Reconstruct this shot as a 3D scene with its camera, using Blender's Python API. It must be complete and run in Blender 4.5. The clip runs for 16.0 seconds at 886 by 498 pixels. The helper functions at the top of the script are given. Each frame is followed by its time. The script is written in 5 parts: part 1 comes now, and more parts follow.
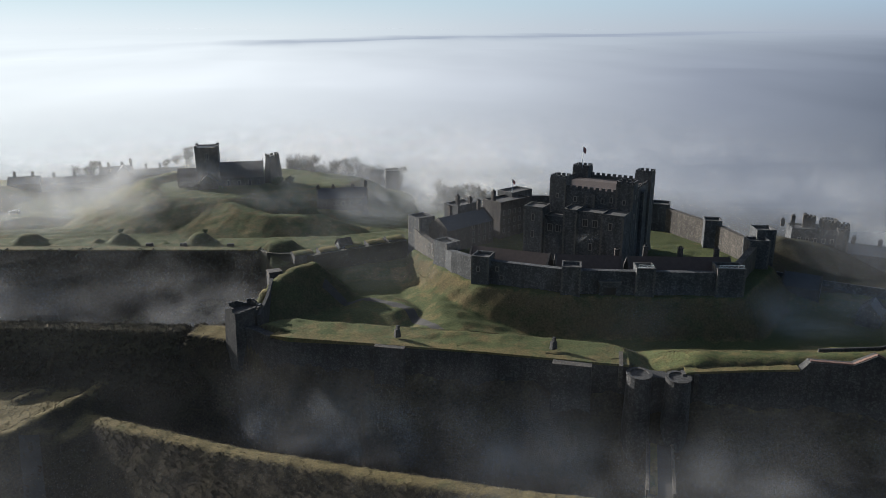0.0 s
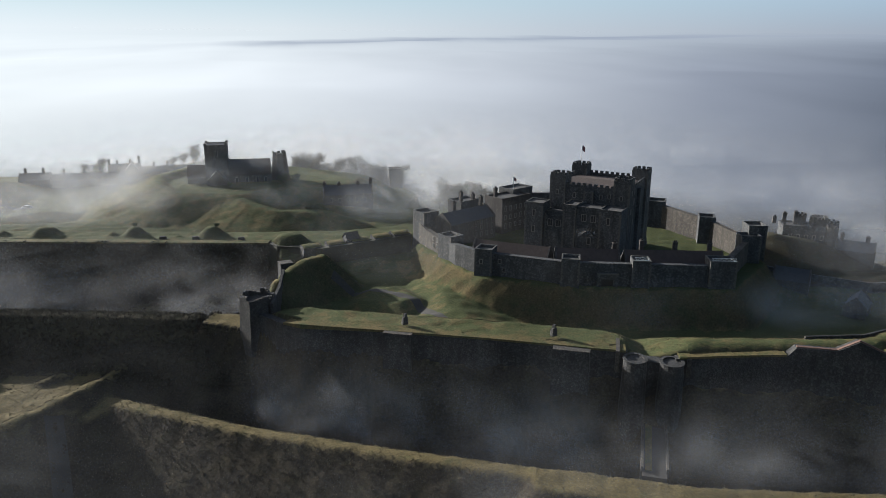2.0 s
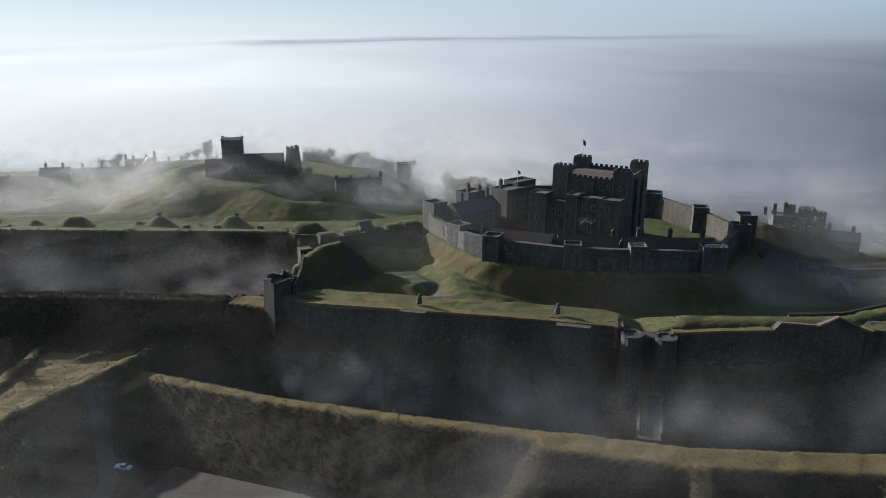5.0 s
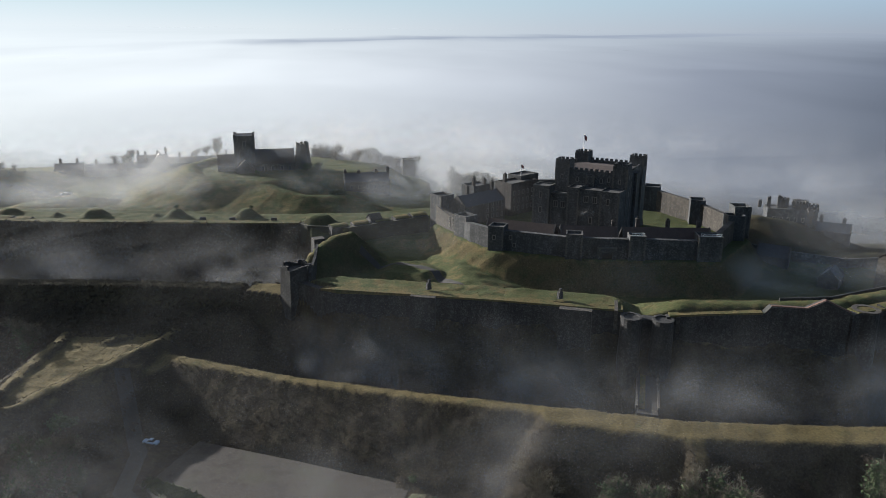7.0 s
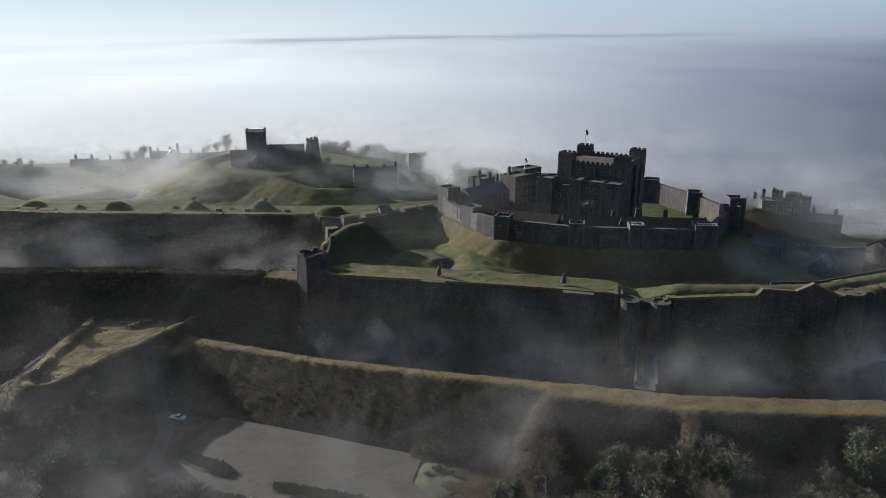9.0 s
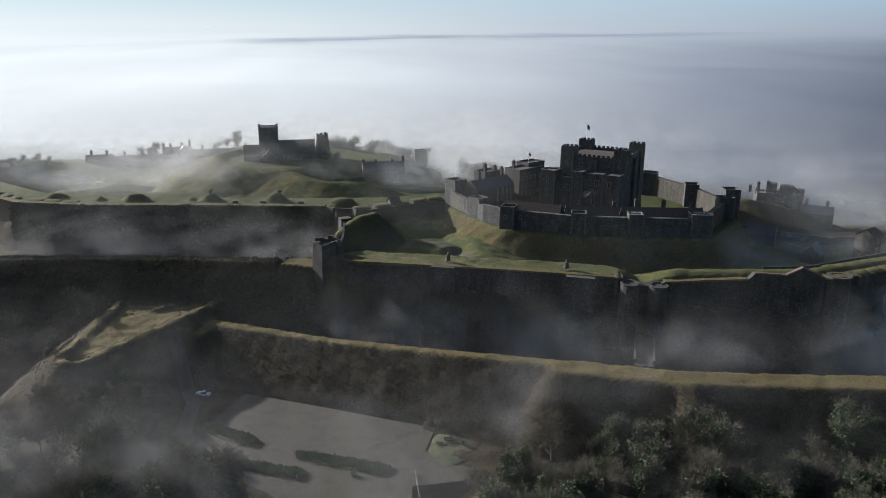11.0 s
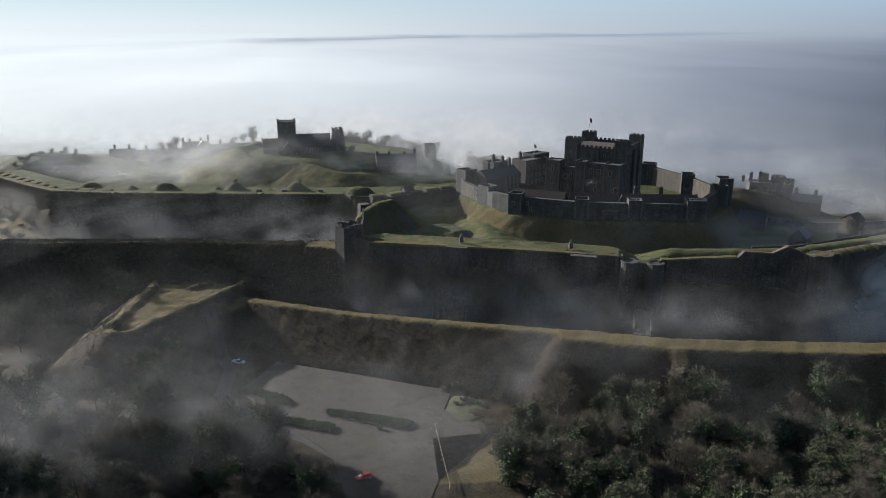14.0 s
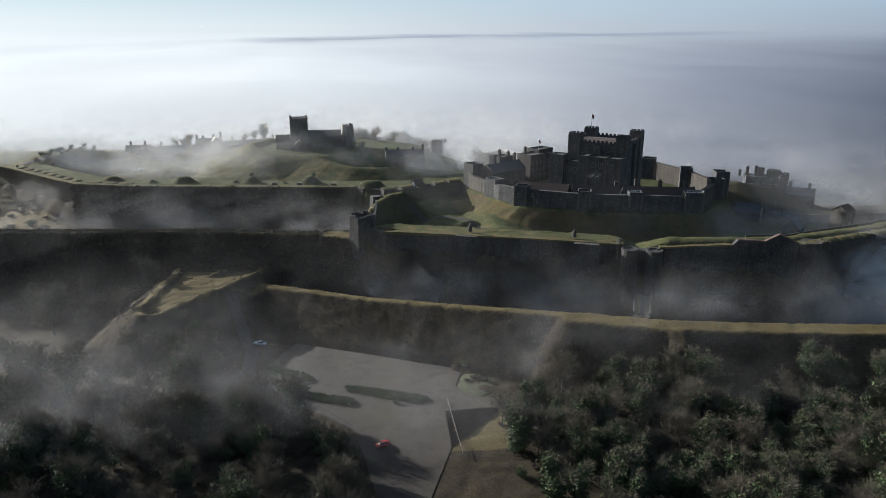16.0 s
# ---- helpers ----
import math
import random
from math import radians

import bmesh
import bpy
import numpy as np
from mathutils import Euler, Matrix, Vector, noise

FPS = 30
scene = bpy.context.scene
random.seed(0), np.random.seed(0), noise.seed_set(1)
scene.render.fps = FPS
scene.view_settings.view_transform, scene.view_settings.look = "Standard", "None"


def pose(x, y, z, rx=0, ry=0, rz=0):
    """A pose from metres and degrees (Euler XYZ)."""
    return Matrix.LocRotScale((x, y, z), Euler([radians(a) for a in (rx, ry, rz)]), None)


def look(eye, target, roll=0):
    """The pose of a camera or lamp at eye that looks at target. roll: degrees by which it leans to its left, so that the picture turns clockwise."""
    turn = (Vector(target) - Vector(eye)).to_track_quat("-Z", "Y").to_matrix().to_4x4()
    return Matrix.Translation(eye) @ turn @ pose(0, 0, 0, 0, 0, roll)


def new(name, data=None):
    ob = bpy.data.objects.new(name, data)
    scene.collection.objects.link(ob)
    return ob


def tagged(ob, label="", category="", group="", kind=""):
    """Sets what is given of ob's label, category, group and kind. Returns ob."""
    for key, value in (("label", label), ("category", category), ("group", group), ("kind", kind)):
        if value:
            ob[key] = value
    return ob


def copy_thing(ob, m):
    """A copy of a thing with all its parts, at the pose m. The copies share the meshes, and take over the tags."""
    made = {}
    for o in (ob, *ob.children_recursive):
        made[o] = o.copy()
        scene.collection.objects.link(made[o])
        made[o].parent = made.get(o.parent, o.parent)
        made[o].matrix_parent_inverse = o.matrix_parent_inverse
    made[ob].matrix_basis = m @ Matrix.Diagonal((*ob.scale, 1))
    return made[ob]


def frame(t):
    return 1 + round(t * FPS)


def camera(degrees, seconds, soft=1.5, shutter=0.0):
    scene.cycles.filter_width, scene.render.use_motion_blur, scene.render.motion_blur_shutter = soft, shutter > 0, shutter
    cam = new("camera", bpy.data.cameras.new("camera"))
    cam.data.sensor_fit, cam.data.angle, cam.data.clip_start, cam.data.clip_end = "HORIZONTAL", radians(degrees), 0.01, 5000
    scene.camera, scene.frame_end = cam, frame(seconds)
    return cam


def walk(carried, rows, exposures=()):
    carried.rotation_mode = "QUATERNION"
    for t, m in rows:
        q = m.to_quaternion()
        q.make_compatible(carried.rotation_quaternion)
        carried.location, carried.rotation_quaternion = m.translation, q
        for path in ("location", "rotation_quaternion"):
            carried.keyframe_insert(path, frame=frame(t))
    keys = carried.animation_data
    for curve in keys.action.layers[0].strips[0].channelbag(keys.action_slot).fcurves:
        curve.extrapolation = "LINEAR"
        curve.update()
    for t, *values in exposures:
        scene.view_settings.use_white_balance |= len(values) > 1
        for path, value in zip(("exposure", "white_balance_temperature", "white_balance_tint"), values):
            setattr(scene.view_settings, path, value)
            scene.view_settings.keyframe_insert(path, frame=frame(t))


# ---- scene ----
cam = camera(61.1, 16.0, soft=0.8)
PATH = [
    (0, (1.127, 1.497, 91.972), (14.147, 96.509, 63.632), 0.11),
    (0.5, (0.218, -0.961, 91.950), (13.347, 94.063, 63.698), 0.21),
    (1, (-0.701, -3.455, 91.958), (12.516, 91.576, 63.771), 0.30),
    (1.5, (-1.633, -5.989, 91.990), (11.656, 89.044, 63.847), 0.37),
    (2, (-2.579, -8.567, 92.040), (10.766, 86.467, 63.923), 0.42),
    (2.5, (-3.540, -11.192, 92.101), (9.847, 83.839, 63.997), 0.46),
    (3, (-4.518, -13.866, 92.169), (8.900, 81.161, 64.065), 0.50),
    (3.5, (-5.515, -16.592, 92.240), (7.925, 78.429, 64.126), 0.52),
    (6, (-10.797, -31.058, 92.505), (2.649, 63.924, 64.264), 0.53),
    (6.5, (-11.917, -34.127, 92.523), (1.519, 60.848, 64.251), 0.52),
    (7, (-13.058, -37.255, 92.525), (0.365, 57.712, 64.225), 0.51),
    (7.5, (-14.221, -40.443, 92.511), (-0.811, 54.519, 64.184), 0.50),
    (8, (-15.405, -43.690, 92.481), (-2.009, 51.267, 64.131), 0.49),
    (8.5, (-16.610, -46.995, 92.436), (-3.228, 47.958, 64.065), 0.48),
    (9, (-17.834, -50.357, 92.376), (-4.467, 44.593, 63.989), 0.46),
    (11.5, (-24.214, -67.966, 91.926), (-10.927, 26.987, 63.513), 0.43),
    (12, (-25.532, -71.631, 91.827), (-12.265, 23.326, 63.417), 0.42),
    (12.5, (-26.860, -75.337, 91.734), (-13.616, 19.624, 63.328), 0.42),
    (13, (-28.197, -79.080, 91.652), (-14.978, 15.886, 63.251), 0.42),
    (13.5, (-29.539, -82.857, 91.587), (-16.350, 12.115, 63.189), 0.42),
    (14, (-30.884, -86.662, 91.544), (-17.732, 8.315, 63.146), 0.41),
    (14.5, (-32.230, -90.492, 91.531), (-19.121, 4.490, 63.129), 0.41),
    (15, (-33.574, -94.341, 91.554), (-20.516, 0.644, 63.141), 0.41),
    (15.5, (-34.913, -98.205, 91.621), (-21.917, -3.217, 63.188), 0.40),
    (16, (-36.244, -102.078, 91.739), (-23.321, -7.089, 63.277), 0.39),
]
walk(cam, [(t, look(eye, target, roll)) for t, eye, target, roll in PATH], [(0.0, 0.8, 5960, 10), (16.0, 0.8, 5960, 10)])

# ---- sun, sky and exposure ----
SUN_AZ, SUN_EL = radians(47.5), radians(16.8)        # degrees left of straight ahead, and above the horizon
to_sun = Vector((-math.sin(SUN_AZ) * math.cos(SUN_EL), math.cos(SUN_AZ) * math.cos(SUN_EL), math.sin(SUN_EL)))
sun = new("sun", bpy.data.lights.new("sun", "SUN"))
sun.data.energy, sun.data.angle, sun.data.color = 4.7, radians(0.6), (1.0, 0.935, 0.84)
sun.matrix_world = to_sun.to_track_quat("Z", "Y").to_matrix().to_4x4()
world = bpy.data.worlds.new("sky")
scene.world = world
scene.cycles.transparent_max_bounces = 32
world.use_nodes = True
wn = world.node_tree
sky = wn.nodes.new("ShaderNodeTexSky")
sky.sky_type, sky.sun_disc, sky.sun_elevation, sky.sun_rotation = "NISHITA", False, SUN_EL, -SUN_AZ
sky.air_density, sky.dust_density, sky.ozone_density, sky.altitude = 1.0, 3.5, 1.0, 200
wn.links.new(sky.outputs[0], wn.nodes["Background"].inputs[0])
wn.nodes["Background"].inputs[1].default_value = 0.06


# ---- materials ----
def mat(name, build):
    m = bpy.data.materials.new(name)
    m.use_nodes = True
    t = m.node_tree
    build(t, t.nodes["Principled BSDF"])
    return m


def node(t, kind, **values):
    n = t.nodes.new(kind)
    for k, v in values.items():
        n.inputs[k.replace("_", " ")].default_value = v
    return n


def noise_at(t, scale, detail=4.0, rough=0.55, source=None):
    n = node(t, "ShaderNodeTexNoise", Scale=scale, Detail=detail, Roughness=rough)
    if source is None:
        source = t.nodes.new("ShaderNodeNewGeometry").outputs["Position"]
    t.links.new(source, n.inputs["Vector"])
    return n.outputs["Fac"]


def ramp(t, fac, stops):
    r = t.nodes.new("ShaderNodeValToRGB")
    e = r.color_ramp.elements
    while len(e) < len(stops):
        e.new(0.5)
    for k, (p, c) in enumerate(stops):
        e[k].position, e[k].color = p, (*c, 1)
    t.links.new(fac, r.inputs["Fac"])
    return r.outputs["Color"]


def mix(t, fac, a, b, how="MIX"):
    m = t.nodes.new("ShaderNodeMix")
    m.data_type, m.blend_type = "RGBA", how
    for sock, v in ((m.inputs["Factor"], fac), (m.inputs["A"], a), (m.inputs["B"], b)):
        if isinstance(v, (int, float)):
            sock.default_value = v
        elif isinstance(v, tuple):
            sock.default_value = (*v, 1)
        else:
            t.links.new(v, sock)
    return m.outputs["Result"]


def maths(t, how, a, b=0.0):
    m = t.nodes.new("ShaderNodeMath")
    m.operation = how
    for sock, v in ((m.inputs[0], a), (m.inputs[1], b)):
        if isinstance(v, (int, float)):
            sock.default_value = v
        else:
            t.links.new(v, sock)
    return m.outputs[0]


def bump(t, p, height, strength, distance):
    b = node(t, "ShaderNodeBump", Strength=strength, Distance=distance)
    t.links.new(height, b.inputs["Height"])
    t.links.new(b.outputs[0], p.inputs["Normal"])


def masonry(name, dark, pale, course=0.45, rough=0.9):
    """Coursed rubble: small stones, weather stains at two scales, rain streaks."""
    def build(t, p):
        pos = t.nodes.new("ShaderNodeNewGeometry").outputs["Position"]
        stone = node(t, "ShaderNodeTexVoronoi", Scale=1.0 / course)
        t.links.new(pos, stone.inputs["Vector"])
        sep = t.nodes.new("ShaderNodeSeparateColor")
        t.links.new(stone.outputs["Color"], sep.inputs[0])
        streak = t.nodes.new("ShaderNodeMapping")
        streak.inputs["Scale"].default_value = (0.5, 0.5, 0.07)
        t.links.new(pos, streak.inputs["Vector"])
        base = ramp(t, noise_at(t, 0.16, 5, 0.6, pos), ((0.32, dark), (0.68, pale)))
        base = mix(t, 0.55, base, ramp(t, sep.outputs[0], ((0.0, tuple(c * 0.6 for c in dark)), (0.55, dark), (1.0, tuple(min(1, c * 1.35) for c in pale)))))
        base = mix(t, ramp(t, noise_at(t, 1.0, 4, 0.6, streak.outputs[0]), ((0.45, (0, 0, 0)), (0.75, (0.75, 0.75, 0.75)))), base, tuple(c * 0.45 for c in dark))
        base = mix(t, ramp(t, noise_at(t, 0.45, 5, 0.65, pos), ((0.58, (0, 0, 0)), (0.72, (0.5, 0.5, 0.5)))), base, tuple(min(1, c * 1.5) for c in pale))
        t.links.new(base, p.inputs["Base Color"])
        p.inputs["Roughness"].default_value = rough
        bump(t, p, stone.outputs["Distance"], 0.6, 0.12)
    return mat(name, build)


def plain(name, a, b, scale=1.0, rough=0.8, metallic=0.0, rise=0.05):
    def build(t, p):
        fine, broad = noise_at(t, scale * 5, 5, 0.6), noise_at(t, scale * 0.6, 4)
        t.links.new(mix(t, 0.5, ramp(t, broad, ((0.3, a), (0.7, b))), ramp(t, fine, ((0.3, a), (0.7, b)))), p.inputs["Base Color"])
        p.inputs["Roughness"].default_value, p.inputs["Metallic"].default_value = rough, metallic
        bump(t, p, fine, 0.5, rise)
    return mat(name, build)


RAG = masonry("ragstone", (0.042, 0.044, 0.046), (0.098, 0.100, 0.101))
# browner ragstone; on the sunlit curtain walls the sun's warmth is in the colour
RAG_WARM = masonry("warm_ragstone", (0.044, 0.038, 0.032), (0.098, 0.086, 0.070))
FLINT = masonry("flint_rubble", (0.024, 0.024, 0.024), (0.064, 0.062, 0.058), 0.4)
CHURCH = masonry("church_flint", (0.06, 0.055, 0.05), (0.13, 0.12, 0.10), 0.3)
BRICKY = masonry("brown_brickwork", (0.042, 0.037, 0.034), (0.092, 0.080, 0.072), 0.3)
ASHLAR = plain("dressed_stone", (0.11, 0.105, 0.095), (0.22, 0.21, 0.185), 1.2)
QUOIN = plain("weathered_quoin_stone", (0.055, 0.053, 0.049), (0.125, 0.12, 0.108), 1.6)
SLATE = plain("slate", (0.02, 0.024, 0.032), (0.045, 0.05, 0.062), 1.5, 0.6)
LEAD = plain("lead_roof", (0.045, 0.045, 0.045), (0.10, 0.095, 0.088), 0.8, 0.9)
TILE = plain("brown_roof_tile", (0.042, 0.030, 0.026), (0.085, 0.060, 0.049), 1.5, 0.85)
OVERGROWN = plain("overgrown_wall", (0.016, 0.018, 0.011), (0.052, 0.050, 0.030), 0.5, 0.95, 0, 0.4)
RED_BRICK = plain("red_brick_coping", (0.10, 0.055, 0.042), (0.19, 0.11, 0.085), 1.5, 0.9)
DARK = plain("dark_opening", (0.01, 0.01, 0.012), (0.02, 0.02, 0.022), 1.0, 0.35)
WHITE = plain("white_paint", (0.7, 0.71, 0.72), (0.82, 0.82, 0.82), 2.0, 0.5)
TARMAC = plain("tarmac", (0.026, 0.024, 0.022), (0.052, 0.048, 0.044), 0.8, 0.9, 0, 0.02)


def gravel():
    def build(t, p):
        pos = t.nodes.new("ShaderNodeNewGeometry").outputs["Position"]
        fine, mid, broad = noise_at(t, 2.4, 6, 0.65, pos), noise_at(t, 0.28, 5, 0.6, pos), noise_at(t, 0.06, 4, 0.55, pos)
        base = ramp(t, fine, ((0.3, (0.030, 0.025, 0.020)), (0.7, (0.070, 0.059, 0.047))))
        base = mix(t, ramp(t, mid, ((0.50, (0, 0, 0)), (0.66, (0.75, 0.75, 0.75)))), base, (0.028, 0.023, 0.016))
        base = mix(t, ramp(t, broad, ((0.52, (0, 0, 0)), (0.70, (0.6, 0.6, 0.6)))), base, (0.055, 0.056, 0.028))
        t.links.new(base, p.inputs["Base Color"])
        p.inputs["Roughness"].default_value = 0.95
        bump(t, p, mix(t, 0.5, fine, mid), 0.6, 0.12)
    return mat("worn_gravel", build)


GRAVEL = gravel()
BARK = plain("bark", (0.05, 0.042, 0.033), (0.12, 0.105, 0.085), 3.0, 0.95)
RED = plain("faded_red_cloth", (0.16, 0.05, 0.05), (0.30, 0.12, 0.12), 2.0, 0.8)


def turf():
    def build(t, p):
        geo = t.nodes.new("ShaderNodeNewGeometry")
        pos = geo.outputs["Position"]
        fine, mid, broad = noise_at(t, 1.6, 6, 0.65, pos), noise_at(t, 0.22, 5, 0.6, pos), noise_at(t, 0.03, 4, 0.5, pos)
        green = ramp(t, fine, ((0.25, (0.042, 0.051, 0.021)), (0.75, (0.108, 0.122, 0.050))))
        straw = ramp(t, fine, ((0.25, (0.080, 0.064, 0.029)), (0.75, (0.205, 0.163, 0.075))))
        scrub = ramp(t, fine, ((0.3, (0.024, 0.021, 0.016)), (0.75, (0.074, 0.060, 0.043))))
        rough_ground = t.nodes.new("ShaderNodeAttribute")
        rough_ground.attribute_name = "rough"
        lawn = t.nodes.new("ShaderNodeAttribute")
        lawn.attribute_name = "lawn"
        grass = mix(t, ramp(t, maths(t, "ADD", mid, maths(t, "MULTIPLY", lawn.outputs["Fac"], -0.25)), ((0.36, (0, 0, 0)), (0.6, (1, 1, 1)))), green, straw)
        base = mix(t, maths(t, "MULTIPLY", rough_ground.outputs["Fac"], ramp(t, mid, ((0.25, (0.7, 0.7, 0.7)), (0.6, (1, 1, 1))))), grass, scrub)
        base = mix(t, 0.35, base, ramp(t, broad, ((0.3, (0.35, 0.35, 0.35)), (0.7, (1, 1, 1)))), "MULTIPLY")
        t.links.new(base, p.inputs["Base Color"])
        p.inputs["Roughness"].default_value = 0.95
        p.inputs["Specular IOR Level"].default_value = 0.1
        bump(t, p, mix(t, 0.5, fine, mid), 0.7, 0.5)
    return mat("turf", build)


TURF = turf()


# ---- mesh helpers ----
def mesh_of(name, bm, material, parent=None, smooth=False):
    me = bpy.data.meshes.new(name)
    bm.to_mesh(me)
    bm.free()
    me.materials.append(material)
    if smooth:
        me.polygons.foreach_set("use_smooth", [True] * len(me.polygons))
    ob = new(name, me)
    ob.parent = parent
    return ob


def part(name, bm, material, parent, label="", smooth=False):
    return tagged(mesh_of(name, bm, material, parent, smooth), label)


def thing(name, label, category, group="", at=(0, 0, 0), turn=0.0):
    ob = new(name)
    ob.empty_display_size = 0.5
    ob.matrix_world = pose(*at, 0, 0, turn)
    return tagged(ob, label, category, group)


def prism(bm, pts, z0, z1, taper=0.0):
    """A solid on a footprint (counter-clockwise), with its foot spread by taper metres."""
    n = len(pts)
    cx, cy = sum(p[0] for p in pts) / n, sum(p[1] for p in pts) / n
    low = []
    for x, y in pts:
        d = math.hypot(x - cx, y - cy) or 1
        low.append(bm.verts.new((x + (x - cx) / d * taper, y + (y - cy) / d * taper, z0)))
    high = [bm.verts.new((x, y, z1)) for x, y in pts]
    bm.faces.new(low[::-1])
    bm.faces.new(high)
    for k in range(n):
        bm.faces.new((low[k], low[(k + 1) % n], high[(k + 1) % n], high[k]))
    return bm


def rect(cx, cy, lx, ly, turn=0.0):
    c, s = math.cos(radians(turn)), math.sin(radians(turn))
    return [(cx + a * c - b * s, cy + a * s + b * c) for a, b in ((-lx / 2, -ly / 2), (lx / 2, -ly / 2), (lx / 2, ly / 2), (-lx / 2, ly / 2))]


def box(bm, cx, cy, z0, z1, lx, ly, turn=0.0, taper=0.0):
    return prism(bm, rect(cx, cy, lx, ly, turn), z0, z1, taper)


def ring(bm, pts, z0, z1, thick):
    """A parapet: an upright band of that thickness inside a footprint."""
    n = len(pts)
    cx, cy = sum(p[0] for p in pts) / n, sum(p[1] for p in pts) / n
    inner = []
    for x, y in pts:
        d = math.hypot(x - cx, y - cy)
        k = 1 - thick * 1.414 / d
        inner.append((cx + (x - cx) * k, cy + (y - cy) * k))
    for k in range(n):
        prism(bm, [pts[k], pts[(k + 1) % n], inner[(k + 1) % n], inner[k]], z0, z1)
    return bm


def merlons(bm, a, b, z0, z1, step=2.4, wide=1.3, thick=0.6):
    """Battlements from a to b."""
    d = Vector((b[0] - a[0], b[1] - a[1]))
    n = max(1, round(d.length / step))
    turn = math.degrees(math.atan2(d.y, d.x))
    for k in range(n):
        f = (k + 0.5) / n
        box(bm, a[0] + d.x * f, a[1] + d.y * f, z0, z1, wide, thick, turn)
    return bm


def gable(bm, cx, cy, z0, z1, zr, lx, ly, turn=0.0, over=0.0):
    """A block with a ridged roof along x, as one solid from eaves z0 (its walls start there) to ridge zr."""
    c, s = math.cos(radians(turn)), math.sin(radians(turn))

    def at(a, b, z):
        return bm.verts.new((cx + a * c - b * s, cy + a * s + b * c, z))
    hx, hy = lx / 2 + over, ly / 2 + over
    v = [at(-hx, -hy, z0), at(hx, -hy, z0), at(hx, hy, z0), at(-hx, hy, z0), at(-hx, -hy, z1), at(hx, -hy, z1), at(hx, hy, z1), at(-hx, hy, z1), at(-hx, 0, zr), at(hx, 0, zr)]
    for f in ((3, 2, 1, 0), (0, 1, 5, 4), (2, 3, 7, 6), (1, 2, 6, 9, 5), (3, 0, 4, 8, 7), (4, 5, 9, 8), (6, 7, 8, 9)):
        bm.faces.new([v[k] for k in f])
    return bm


def strip(bm, line, thick, drop):
    """A wall along a line of (x, y, top), thick metres wide; drop: the foot's height."""
    n = len(line)
    left, right = [], []
    for k, (x, y, z) in enumerate(line):
        a, b = Vector(line[max(0, k - 1)][:2]), Vector(line[min(n - 1, k + 1)][:2])
        d = (b - a).normalized()
        off = Vector((-d.y, d.x)) * thick / 2
        left.append((x + off.x, y + off.y, z))
        right.append((x - off.x, y - off.y, z))
    vs = [[bm.verts.new(p) for p in side] for side in (left, right)]
    lo = [[bm.verts.new((p[0], p[1], drop)) for p in side] for side in (left, right)]
    for k in range(n - 1):
        bm.faces.new((vs[1][k], vs[1][k + 1], vs[0][k + 1], vs[0][k]))
        bm.faces.new((lo[1][k], lo[1][k + 1], vs[1][k + 1], vs[1][k]))
        bm.faces.new((vs[0][k], vs[0][k + 1], lo[0][k + 1], lo[0][k]))
        bm.faces.new((lo[0][k], lo[0][k + 1], lo[1][k + 1], lo[1][k]))
    bm.faces.new((vs[0][0], lo[0][0], lo[1][0], vs[1][0]))
    bm.faces.new((vs[1][-1], lo[1][-1], lo[0][-1], vs[0][-1]))
    return bm



IVY = plain("ivy_leaf", (0.026, 0.046, 0.018), (0.078, 0.112, 0.044), 1.2, 0.95)
TWIG = plain("bare_twigs", (0.066, 0.058, 0.042), (0.165, 0.145, 0.105), 0.5, 0.95)
SCRUB = plain("bramble_scrub", (0.034, 0.026, 0.018), (0.108, 0.080, 0.053), 0.35, 0.95)
STRAW = plain("straw_grass", (0.085, 0.071, 0.036), (0.185, 0.152, 0.08), 0.4, 0.95)
GRASS = plain("green_turf", (0.032, 0.038, 0.017), (0.082, 0.087, 0.040), 0.6, 0.95)
HEDGE = plain("hedge_leaf", (0.035, 0.055, 0.02), (0.10, 0.13, 0.045), 0.8, 0.8)
GLASS = plain("dark_glass", (0.02, 0.025, 0.03), (0.03, 0.035, 0.04), 1.0, 0.1)
RUBBER = plain("rubber", (0.015, 0.015, 0.015), (0.03, 0.03, 0.03), 3.0, 0.8)
STEEL = plain("wheel_steel", (0.3, 0.3, 0.31), (0.45, 0.45, 0.46), 3.0, 0.35, 0.9)
BLUE_PAINT = plain("pale_blue_paint", (0.40, 0.50, 0.60), (0.48, 0.58, 0.68), 0.3, 0.3, 0, 0.002)
RED_PAINT = plain("red_paint", (0.30, 0.02, 0.02), (0.38, 0.03, 0.03), 0.3, 0.25, 0, 0.002)
WOOD = plain("grey_timber", (0.16, 0.13, 0.10), (0.28, 0.24, 0.19), 3.0, 0.85)


